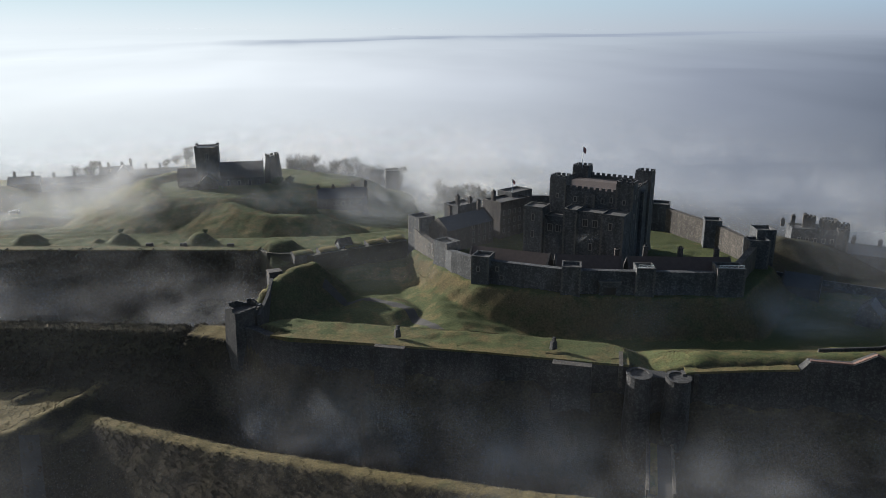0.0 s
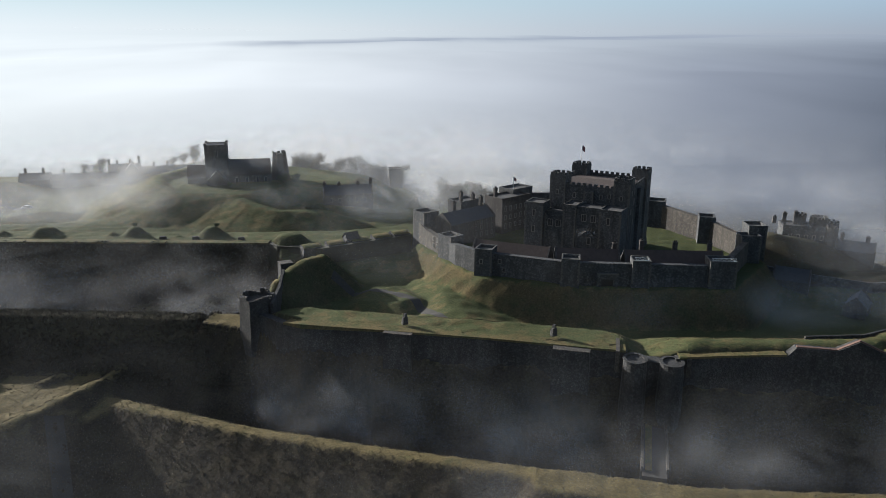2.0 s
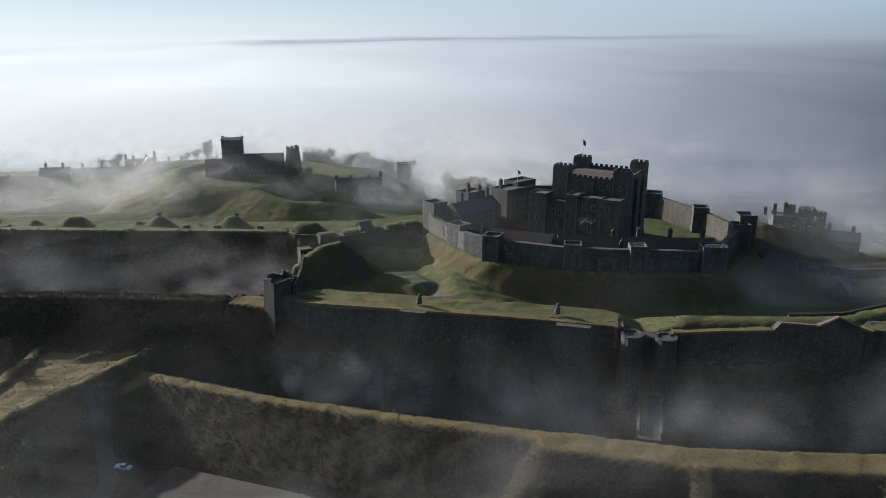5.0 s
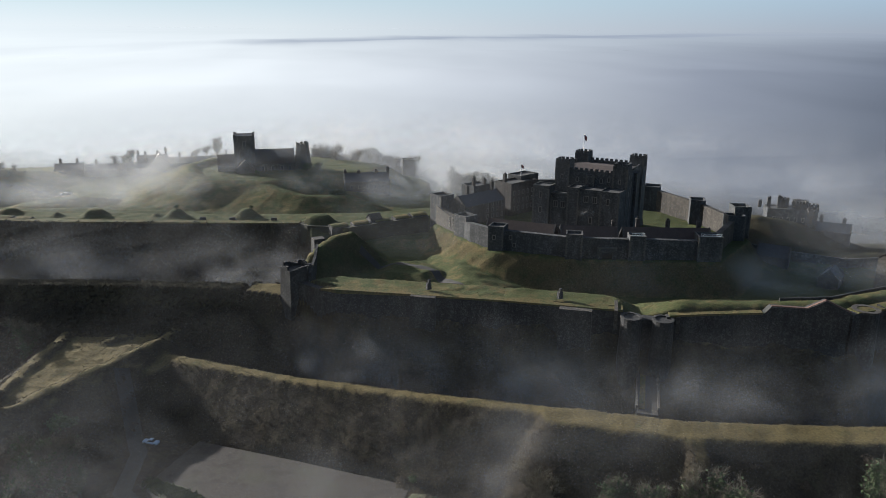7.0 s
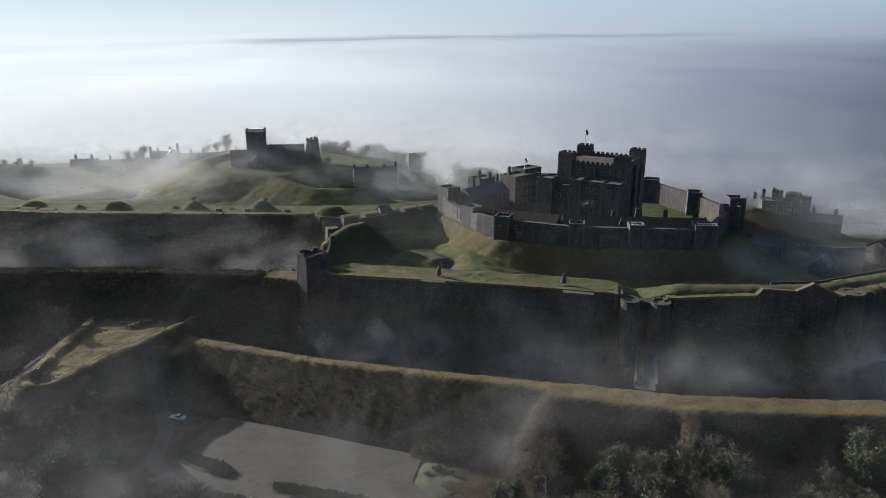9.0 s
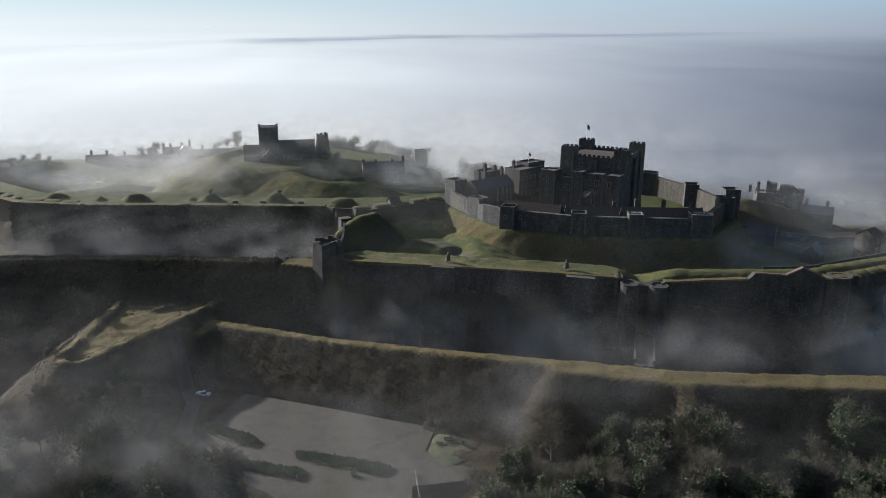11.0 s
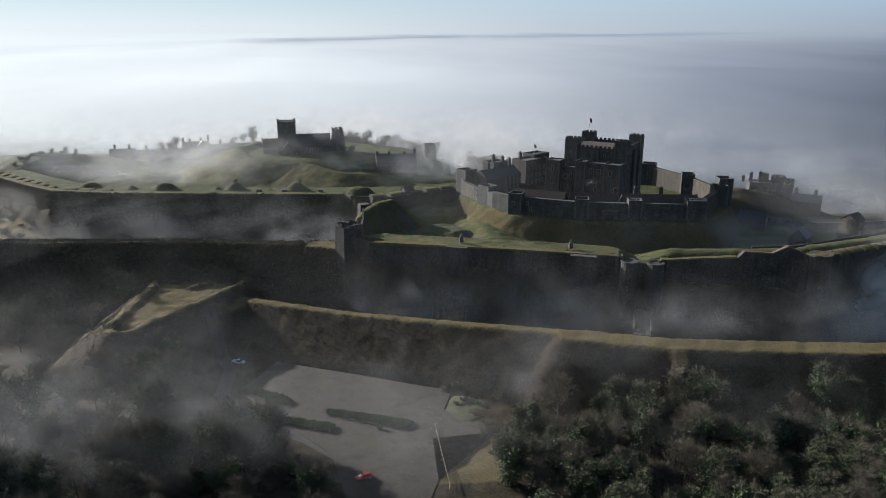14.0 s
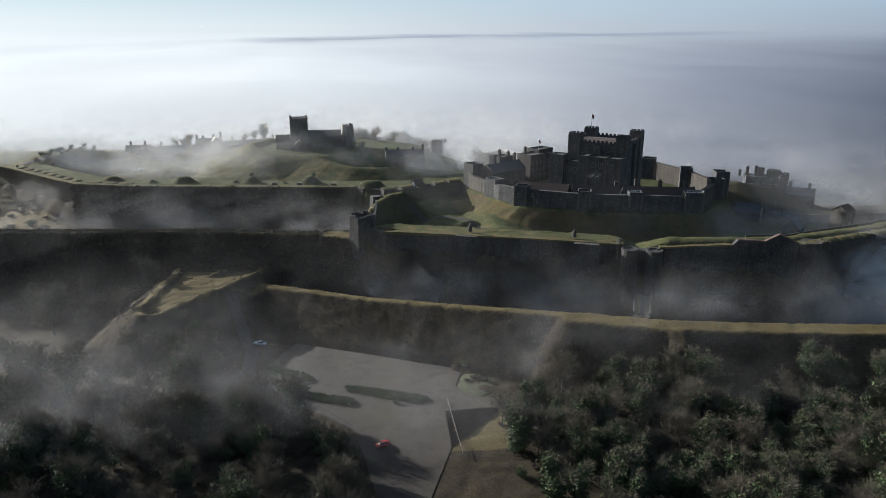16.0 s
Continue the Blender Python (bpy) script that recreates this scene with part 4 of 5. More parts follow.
for k in range(8):
    a = radians(45 * k)
    box(bm, 3.0 * math.cos(a), 3.0 * math.sin(a), 31.2, 31.8 + 0.45 * ((k * 5) % 3), 0.7, 1.9 - 0.25 * (k % 3), 45 * k)
part("broken_parapet", bm, CHURCH, body)
for k in (5, 6, 7):
    a = radians(45 * k)
    window(body, 3.45 * math.cos(a), 3.45 * math.sin(a), 27.0, 45 * k + 90, 0.8, 1.6)

# ---- towers and gate of the outer wall ----
av = thing("wall_tower", "broken-topped angular flint corner tower of the outer wall", "tower", "", (-28.6, 212.4, 0), 0)
o6 = [(5.3 * math.cos(radians(10 + 60 * k)), 5.3 * math.sin(radians(10 + 60 * k))) for k in range(6)]
body = part("body", prism(bmesh.new(), o6, -4, 12.6, 0.9), FLINT, av)
for k in range(6):
    a, b = Vector(o6[k]), Vector(o6[(k + 1) % 6])
    for j in range(4):
        p = a + (b - a) * (j + 0.5) / 4
        p *= 0.93
        d = b - a
        part("parapet_block", box(bmesh.new(), p.x, p.y, 12.6, 13.5 + 0.4 * ((k * 3 + j * 5) % 4), d.length / 4 - 0.02, 0.7, math.degrees(math.atan2(d.y, d.x))), FLINT, body)
for k in (3, 4):
    a = radians(40 + 60 * k)
    window(body, 4.62 * math.cos(a), 4.62 * math.sin(a), 8.5, 40 + 60 * k + 90, 0.5, 1.4)
part("string_course", ring(bmesh.new(), [(x * 1.03, y * 1.03) for x, y in o6], 6.2, 6.5, 0.3), FLINT, body)

for x, y, turn, lx, ly, z1, label in ((12.5, 186.2, -20, 8.0, 4.5, 10.8, "low flat-topped flint wall tower cut down to the terrace"), (57.2, 169.2, -21, 9.6, 5.0, 11.0, "flint wall tower with a flat grassy top"), (-21.5, 236.5, 20, 4.2, 3.6, 16.6, "small square flint turret beside the earth mound")):
    t = thing("wall_turret", label, "tower", "outer wall turrets", (x, y, 0), turn)
    part("body", box(bmesh.new(), 0, 0, -4 if z1 < 15 else 4, z1, lx, ly, 0, 0.3), FLINT, t)
    part("ledge", box(bmesh.new(), 0, 0, z1, z1 + 0.2, lx + 0.2, ly + 0.2), RAG_WARM, t)
for x, y, z in ((14.5, 190.0, 12.0), (54.0, 175.8, 12.4)):
    t = thing("stone_stump", "broken stump of flint masonry standing on the terrace", "ruin", "masonry stumps", (x, y, 0), 20)
    bm = box(bmesh.new(), 0, 0, z - 0.6, z + 1.6, 1.3, 1.0, 0, 0.2)
    box(bm, 0.2, 0.1, z + 1.6, z + 2.6, 0.7, 0.7, 15, 0.1)
    part("stump", bm, FLINT, t)

gate = thing("gatehouse", "twin-towered flint gatehouse, its towers cut down level", "gatehouse", "", (76.3, 160.5, 0), -20)
for s in (-1, 1):
    pts = [(s * 4.6 + 3.0 * math.cos(k * math.pi / 8), 3.4 * math.sin(k * math.pi / 8) - 1) for k in range(16)]
    g = part("gate_tower", prism(bmesh.new(), pts, -13, 10.4, 0.8), FLINT, gate)
    part("rim", ring(bmesh.new(), [(s * 4.6 + (x - s * 4.6) * 1.06, -1 + (y + 1) * 1.06) for x, y in pts], 10.4, 10.8, 0.6), FLINT, g)
part("gate_wall", box(bmesh.new(), 0, 1.5, -13, 9.8, 5, 4), FLINT, gate)
# near-black slab on the solid wall, painting the shade of a passage
part("gate_passage", box(bmesh.new(), 0, -0.6, -6.4, -1.5, 2.6, 0.3), DARK, gate)
for s, lx in ((-1, 6), (1, 5)):
    part("ramp_wall", prism(bmesh.new(), rect(s * 9.0, 4.5, 1.0, 9), 6, 11.8 if s < 0 else 11.2), RAG_WARM, gate)

bridge = thing("bridge", "narrow masonry bridge with parapets over the dry ditch", "bridge", "", (72.8, 148.0, 0), -22.7)
part("deck", box(bmesh.new(), 0, 0, -7.6, -6.6, 5.6, 30), TARMAC, bridge)
for s in (-1, 1):
    part("parapet", box(bmesh.new(), s * 2.9, 1, -7.4, -5.4, 0.6, 28), RAG_WARM, bridge)
for y in (-9, 0, 9):
    part("pier", box(bmesh.new(), 0, y, -30, -7.6, 5.0, 2.4, 0, 0.5), FLINT, bridge)
part("grass_strip", box(bmesh.new(), -1.4, 1, -6.6, -6.45, 1.6, 27), TURF, bridge)


def gun_block(x, y, turn, z, half=3.3):
    """A length of thick parapet between two gun slots: masonry under a sloping turf top."""
    g = thing("gun_embrasure", "turf-topped masonry parapet block beside a gun slot", "embrasure", "gun openings", (x, y, z), turn)
    bm = bmesh.new()
    v = [bm.verts.new(p) for p in ((-half, -1.4, -3), (half, -1.4, -3), (half, 2.6, -3), (-half, 2.6, -3), (-half + 0.5, -1.4, 0.15), (half - 0.5, -1.4, 0.15), (half, 2.6, 0.75), (-half, 2.6, 0.75))]
    for f in ((3, 2, 1, 0), (0, 1, 5, 4), (1, 2, 6, 5), (2, 3, 7, 6), (3, 0, 4, 7), (4, 5, 6, 7)):
        bm.faces.new([v[k] for k in f])
    part("block", bm, FLINT, g)
    bm = bmesh.new()
    n = 7
    rows = [[bm.verts.new((-half + 0.35 + (2 * half - 0.7) * k / n, yy, zz + 0.12 * math.sin(k * 2.1 + x + yy) + (0.16 if 0 < k < n else -0.1))) for k in range(n + 1)] for yy, zz in ((-1.45, 0.02), (-1.2, 0.25), (0.6, 0.5), (2.3, 0.78), (2.65, 0.5))]
    for a, b in zip(rows, rows[1:]):
        for k in range(n):
            bm.faces.new((a[k], a[k + 1], b[k + 1], b[k]))
    part("turf_top", bm, TURF, g, "grass over the parapet", True)
    return g


for k, f in enumerate((0.10, 0.27, 0.44, 0.62, 0.8)):
    gun_block(142 + 36 * f + 1, 149 + 11 * f - 1.2, 17, 14.8)
for x, y, z in ((-13.5, 262.8, 14.6), (-4.5, 265.2, 14.9), (4.5, 268.4, 15.1), (13.0, 271.4, 15.4), (20.5, 274.2, 15.8)):
    gun_block(x, y, 18, z - 0.55, 3.9)
for k in range(3):
    gun_block(-147 - k * 8.6, 293.3 + k * 2.5, -16, 12.9, 3.9)
for k in range(8):
    gun_block(-175.5 - k * 6.0, 305.2 + k * 6.1, -45, 12.9)
dt = thing("drum_tower", "low round-fronted flint tower with a flat rim", "tower", "", (137.5, 148.0, 0), 40)
body = part("body", prism(bmesh.new(), [(3.6 * math.cos(k * math.pi / 9), 3.6 * math.sin(k * math.pi / 9)) for k in range(18)], -5, 14.6, 0.6), FLINT, dt)
part("rim", ring(bmesh.new(), [(3.9 * math.cos(k * math.pi / 9), 3.9 * math.sin(k * math.pi / 9)) for k in range(18)], 14.6, 15.2, 1.0), RAG_WARM, body)

# huts and traverses on the far wall
house("stone_hut", "small stone hut with a stone-slabbed pitched roof on the bank", 1.0, 270.0, 25, 5.0, 4.2, 12.5, 15.4, 17.4, RAG, RAG_WARM, (), (), False, "hut")


def hump(x, y, z, r, h, label, turn=0.0, long=1.0):
    """A grassy earth hump over a gun position."""
    bm = bmesh.new()
    rings = [(1.0, -0.6), (0.96, 0.15), (0.85, 0.5), (0.6, 0.82), (0.3, 0.97)]
    rows = []
    for q, v in rings:
        rows.append([bm.verts.new((r * q * long * math.cos(a) * (1 + 0.06 * math.sin(3 * a + x)), r * q * math.sin(a) * (1 + 0.06 * math.cos(5 * a + y)), h * v)) for a in [k * math.pi / 9 for k in range(18)]])
    for lo, hi in zip(rows, rows[1:]):
        for k in range(18):
            bm.faces.new((lo[k], lo[(k + 1) % 18], hi[(k + 1) % 18], hi[k]))
    bm.faces.new(rows[-1])
    ob = mesh_of("earth_hump", bm, GRASS, None, True)
    ob.matrix_world = pose(x, y, z, 0, 0, turn)
    return tagged(ob, label, "earthwork", "grassy humps")


for x, y in ((-71, 283.5), (-58.5, 282), (-41, 279)):
    t = thing("stone_slab", "weathered stone slab on the wall edge", "stone", "wall slabs", (x, y, 13.2), 0)
    part("slab", box(bmesh.new(), 0, 0, -0.4, 1.2, 2.4, 1.0, 5, 0.2), FLINT, t)

# ---- buildings beyond the mound ----
house("barrack_house", "grey stone house with raised gables and end chimneys in mist", 1.0, 346.5, 3, 23, 8.5, 8, 16.6, 20.4, CHURCH, SLATE, ((-10.9, 0, 21.6), (-4, 0, 21.4), (5, 0, 21.4), (11, 0.2, 23.0)), [(x, 14, 0.9, 1.6) for x in (-8, -4, 0, 4, 8)], True)
flat_block("round_house", "square tower half lost in the mist", 29.5, 420, 0, 7.5, 7.5, -8, 15.0, CHURCH, (), (), "tower")
house("barrack_house", "dark two-storey barrack house with chimneys and raised gables", -180.5, 458, 8, 17, 9, -6, 5.2, 8.6, CHURCH, SLATE, ((-5, 0, 11.2), (4.5, 0, 11.0)), [(x, 2, 1, 1.8) for x in (-6, -2, 2, 6)], True)
house("barrack_terrace", "long low barrack terrace with ridge chimneys", -150, 465, 12, 46, 9, -6, 4.2, 7.2, CHURCH, SLATE, ((-16, 0, 9.8), (-5, 0, 9.8), (4, 0, 9.6), (14, 0, 9.8)), [(-20 + 4 * k, 1.5, 1, 1.8) for k in range(11)], False, "barracks")
house("barrack_house", "barrack house with crossing gables and tall chimneys", -134, 473.5, 14, 19, 11, -6, 7.0, 10.8, CHURCH, SLATE, ((-8.5, 0, 13.6), (3.5, 0, 13.2), (8.6, 0, 14.8), (-4, 1, 12.6)), (), True)
house("barrack_wing", "gabled cross wing of the barrack house", -129, 470.5, 104, 12, 8, -6, 7.2, 12.0, CHURCH, SLATE, (), (), True)
house("barrack_terrace", "long low barrack terrace with ridge chimneys", -96, 482, 12, 62, 9, -6, 5.2, 8.4, CHURCH, SLATE, ((-22, 0, 11.0), (-14, 0, 11.0), (2, 0, 11.2), (8, 0, 11.2), (20, 0, 11.0)), (), False, "barracks")

# ---- buildings on the slope beyond the gate ----
cg = flat_block("gate_lodge", "rambling crenellated stone gatehouse range in mist", 186.5, 266.0, -20, 20, 9, -8, 16.6, RAG, ((-9, 0, 20.5), (-4.5, 1, 21.0), (-12.5, 1, 18.6)), [(x, 12, 0.9, 1.6) for x in (-7, -4, -1, 2, 5)], "gatehouse")
for x, y, r, z in ((4.5, 1, 3.6, 19.8), (9.5, 0, 2.6, 18.6), (8.5, -4, 2.6, 17.5), (-2, 3, 2.2, 20.4)):
    o = [(x + r * math.cos(k * math.pi / 4), y + r * math.sin(k * math.pi / 4)) for k in range(8)]
    t = part("turret", prism(bmesh.new(), o, -8, z - 0.8), RAG_WARM, cg)
    bm = bmesh.new()
    for a, b in zip(o, o[1:] + o[:1]):
        merlons(bm, (x + (a[0] - x) * 0.9, y + (a[1] - y) * 0.9), (x + (b[0] - x) * 0.9, y + (b[1] - y) * 0.9), z - 0.8, z, 1.4, 0.8, 0.45)
    part("battlement", bm, RAG_WARM, t)
house("slope_house", "stone house with brick chimneys stepping down the slope", 199, 252, -35, 14, 8, -10, 9.5, 12.5, BRICKY, SLATE, ((-5, 0, 15.0), (4, 0, 14.6)), (), True)
house("slope_house", "slate-roofed house with pale raised gable ends", 167, 205, 45, 11, 6.5, -6, 5.0, 8.4, RAG_WARM, SLATE, (), (), True)
house("slope_house", "dark gabled house in the mist below the inner wall", 156, 226, -38, 12, 7, -4, 7.8, 11.4, BRICKY, SLATE, (), (), True)
house("tower_house", "tall narrow stone gatehouse with a pitched roof", 184.5, 197, 28, 7.5, 7.0, -2, 14.2, 16.6, RAG_WARM, TILE, (), [(0, 8, 1.6, 2.6), (0, 12.2, 0.9, 1.4)], False)
wall("wall_slope", [(149, 240, 9.5), (160, 232, 8.0), (185, 222, 6), (230, 226, 5)], 1.0, -8, RAG, "stone boundary wall running down the slope")
wall("wall_terrace", [(118, 160.5, 14.8), (134, 159.2, 15.0), (178, 172, 15.4), (258, 207, 15.2)], 0.5, 6, FLINT, "low stone kerb wall behind the terrace")


# ---- mist over the ditches and round the hill ----
def mist(x, y, z, wide, high, dens, turn=0.0, lean=18.0, seed=1, foot=0.22):
    """A drifting bank of mist: a wavy, see-through sheet that thins out to its edges."""
    nu, nv = 56, 24
    u, v = np.meshgrid(np.linspace(-1, 1, nu), np.linspace(0, 1, nv))
    xx, yy, zz = u * wide / 2, v * high * math.tan(radians(lean)) + waves(u * wide, v * high * 2, wide * 0.6, seed) * 1.2, (v - 0.3) * high
    edge = np.clip(1 - np.abs(u) ** 3, 0, 1) * np.clip(v / foot, 0, 1) ** 1.2 * np.clip((1 - v) / (1 - foot), 0, 1) ** 1.1
    edge = edge * np.clip(0.85 + 0.3 * waves(u * wide, v * high * 3, wide * 0.5, seed + 40), 0.15, 1.3)
    m = pose(x, y, z, 0, 0, turn)
    c, sn = math.cos(radians(turn)), math.sin(radians(turn))
    wx, wy, wz = x + xx * c - yy * sn, y + xx * sn + yy * c, z + zz
    edge = edge * np.clip((wz - height(wx, wy)) / 7, 0, 1)
    me = bpy.data.meshes.new("mist_bank")
    i, j = np.meshgrid(np.arange(nu - 1), np.arange(nv - 1))
    q = (j * nu + i).ravel()
    me.from_pydata(np.stack([xx.ravel(), yy.ravel(), zz.ravel()], 1).tolist(), [], np.stack([q, q + 1, q + nu + 1, q + nu], 1).tolist())
    me.attributes.new("dens", "FLOAT", "POINT").data.foreach_set("value", (edge * dens).ravel().astype(np.float32))
    me.polygons.foreach_set("use_smooth", [True] * len(me.polygons))
    me.materials.append(MIST)
    ob = new("mist_bank", me)
    ob.matrix_world = m
    return tagged(ob, "thin drifting bank of pale mist", "mist", "mist banks", "stuff")


def bank(x, y, z, wide, high, dens, turn=0.0, lean=25.0, layers=3, gap=7.0, seed=1):
    """Mist with depth: several thin sheets one behind the other."""
    for k in range(layers):
        mist(x + 5 * math.sin(seed * 3 + k * 2), y + (k - (layers - 1) / 2) * gap, z, wide * (1 - 0.06 * k), high * (1 + 0.08 * math.sin(k * 2 + seed)), dens / layers * 1.25, turn, lean, seed * 7 + k)


MISTS = [  # place, width, height, density, turn, lean, layers, gap
    (12, 169, -14, 110, 36, 1.25, -27, 30, 4, 4),
    (150, 132, -11, 165, 36, 0.85, -12, 30, 4, 5),
    (205, 138, -2, 140, 42, 2.6, -8, 30, 3, 6),
    (122, 189, 0, 120, 26, 1.3, -10, 30, 3, 5),
    (150, 204, -4, 150, 28, 0.75, -20, 30, 4, 6),
    (205, 228, -4, 170, 40, 1.0, -12, 30, 4, 9),
    (210, 300, -6, 300, 50, 0.7, -12, 30, 3, 12),
    (-46, 238, -2, 46, 22, 0.3, 5, 30, 3, 6),
    (-160, 252, -14, 290, 46, 0.5, 5, 30, 3, 9),
    (-120, 322, 8, 190, 34, 1.3, 5, 35, 4, 8),
    (20, 318, 8, 160, 28, 1.3, 0, 35, 3, 7),
    (-170, 405, -6, 300, 46, 1.9, 5, 35, 4, 12),
    (-30, 336, 6, 240, 56, 0.8, 0, 35, 3, 9),
    (30, 395, 2, 250, 60, 1.5, 0, 35, 4, 10),
    (0, 505, -8, 800, 60, 0.9, 0, 40, 3, 14),
    (260, 380, -10, 460, 70, 0.6, -10, 35, 3, 18),
    (-135, 142, -20, 150, 44, 0.3, 10, 35, 4, 9),
    (-130, 92, -16, 190, 40, 0.42, 5, 35, 4, 10),
    (-44, 88, -18, 120, 30, 0.22, 0, 35, 3, 8),
    (0, 110, -24, 110, 30, 0.3, -8, 35, 3, 6),
    (64, 111, -14, 110, 32, 0.85, -14, 35, 3, 6),
    (150, 106, -14, 180, 36, 0.85, -8, 35, 3, 8),
    (10, 424, 0, 220, 52, 1.3, 0, 35, 3, 6),
    (-130, 438, -2, 260, 40, 1.0, 6, 35, 3, 6),
    (-62, 354, 14, 150, 40, 0.8, 4, 30, 3, 4),
    (-150, 226, -16, 290, 40, 0.6, 5, 30, 3, 7),
    (-215, 372, 2, 120, 34, 1.2, -20, 35, 3, 6),
    (192, 246, 2, 110, 32, 2.2, -30, 30, 3, 5),
    (30, 52, -40, 560, 170, 0.06, 0, 20, 1, 8),
    (0, 214, -30, 520, 110, 0.15, -6, 20, 1, 8),
]
for k, (x, y, z, w, h, d, turn, lean, layers, gap) in enumerate(MISTS):
    bank(x, y, z, w, h, d, turn, lean, layers, gap, 10 + k)
mist(80.5, 231, 24.6, 9, 3.4, 0.5, -5, 10, 77, 0.45)

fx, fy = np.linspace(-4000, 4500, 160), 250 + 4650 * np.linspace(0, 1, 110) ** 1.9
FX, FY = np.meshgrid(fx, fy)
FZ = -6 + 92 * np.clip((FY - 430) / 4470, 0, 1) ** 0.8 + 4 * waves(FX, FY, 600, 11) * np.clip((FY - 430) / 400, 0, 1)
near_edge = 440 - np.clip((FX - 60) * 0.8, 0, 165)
tagged(sheet("backdrop_fog", fx, fy, FZ, FOG, (("dens", np.clip((FY - near_edge) / 130, 0, 1.4) * np.clip((4850 - FY) / 1500, 0, 1) ** 0.7),)), "sea of glowing white fog, painted brighter towards the sun, reaching the horizon under a pale sky", "fog", kind="structure")
# added glowing wall that stands in for the hazy low sky
hx, hz = np.linspace(-4600, 5200, 40), np.linspace(40, 620, 24)
HX, HZ = np.meshgrid(hx, hz)
HY = 4880 - 0.00004 * HX ** 2
i, j = np.meshgrid(np.arange(39), np.arange(23))
q = (j * 40 + i).ravel()
me = bpy.data.meshes.new("backdrop_haze")
me.from_pydata(np.stack([HX.ravel(), HY.ravel(), HZ.ravel()], 1).tolist(), [], np.stack([q, q + 1, q + 41, q + 40], 1).tolist())
me.materials.append(HAZE)
tagged(new("backdrop_haze", me), "emissive wall painted as the pale blue haze of the sky above the fog's horizon", "sky", kind="structure")


# ---- trees ----
def limb(vs, fs, a, b, ra, rb, sides=4):
    """A tapered stick from a to b."""
    d = (b - a).normalized()
    s = d.orthogonal().normalized()
    t = d.cross(s)
    n = len(vs)
    for p, r in ((a, ra), (b, rb)):
        for k in range(sides):
            w = 2 * math.pi * k / sides
            vs.append(p + (s * math.cos(w) + t * math.sin(w)) * r)
    for k in range(sides):
        q = (k + 1) % sides
        fs.append((n + k, n + q, n + sides + q, n + sides + k))


def blade(vs, fs, a, b, wide, rng):
    d = (b - a).normalized()
    s = d.cross(Vector((rng.uniform(-1, 1), rng.uniform(-1, 1), rng.uniform(-1, 1)))).normalized() * wide
    n = len(vs)
    vs += [a - s, a + s, b]
    fs.append((n, n + 1, n + 2))


def leaf(vs, fs, p, size, rng):
    u = Vector((rng.gauss(0, 1), rng.gauss(0, 1), rng.gauss(0, 0.7))).normalized()
    w = u.cross(Vector((rng.gauss(0, 1), rng.gauss(0, 1), rng.gauss(0, 1)))).normalized()
    n = len(vs)
    vs += [p - u * size, p + w * size * 0.7, p + u * size, p - w * size * 0.7]
    fs.append((n, n + 1, n + 2, n + 3))


def raw_mesh(name, vs, fs, material):
    me = bpy.data.meshes.new(name)
    me.from_pydata([tuple(v) for v in vs], [], fs)
    me.materials.append(material)
    return me


def tree(seed, tall, ivy, label, dense=1.0):
    """A leafless tree: trunk, limbs, a crown of fine twigs, and ivy up the trunk where ivy > 0."""
    rng = random.Random(seed)
    wood, woodf, tw, twf, lv, lvf = [], [], [], [], [], []

    def grow(p, d, length, r, level):
        steps = 3 if level < 2 else 2
        for k in range(steps):
            d = (d + Vector((rng.uniform(-1, 1), rng.uniform(-1, 1), rng.uniform(-0.5, 0.9))) * (0.10 + 0.09 * level)).normalized()
            q = p + d * length / steps
            r2 = r * 0.80
            limb(wood, woodf, p, q, r, r2, 5 if level == 0 else 3)
            if ivy and level < 3:
                for _ in range(int(ivy * (300, 130, 14)[level])):
                    c = p.lerp(q, rng.random())
                    off = Vector((rng.gauss(0, 1), rng.gauss(0, 1), rng.gauss(0, 0.8))) * (1.0, 0.85, 0.7)[level]
                    leaf(lv, lvf, c + off, rng.uniform(0.16, 0.36), rng)
            if level < 3:
                kids = (2, 3, 3)[level] if not (level == 0 and k == 0) else 1
                for _ in range(kids):
                    side = Vector((rng.gauss(0, 1), rng.gauss(0, 1), rng.gauss(0.25, 0.4))).normalized()
                    grow(q, (d * 0.55 + side * 0.75).normalized(), length * rng.uniform(0.48, 0.68), r2 * 0.62, level + 1)
            else:
                for _ in range(int(11 * dense)):
                    side = Vector((rng.gauss(0, 1), rng.gauss(0, 1), rng.gauss(0.5, 0.5))).normalized()
                    e = q + (d * 0.9 + side * 0.6).normalized() * rng.uniform(0.7, 2.0)
                    blade(tw, twf, q, e, 0.021, rng)
            p, r = q, r2
    grow(Vector((0, 0, -0.4)), Vector((0, 0, 1)), tall * 0.62, tall * 0.027, 0)
    t = thing("tree", label, "tree", "winter trees")
    for name, vs, fs, material in (("trunk", wood, woodf, BARK), ("crown", tw, twf, TWIG), ("ivy", lv, lvf, IVY)):
        if vs:
            ob = new(name, raw_mesh(name, vs, fs, material))
            ob.parent = t
    return t


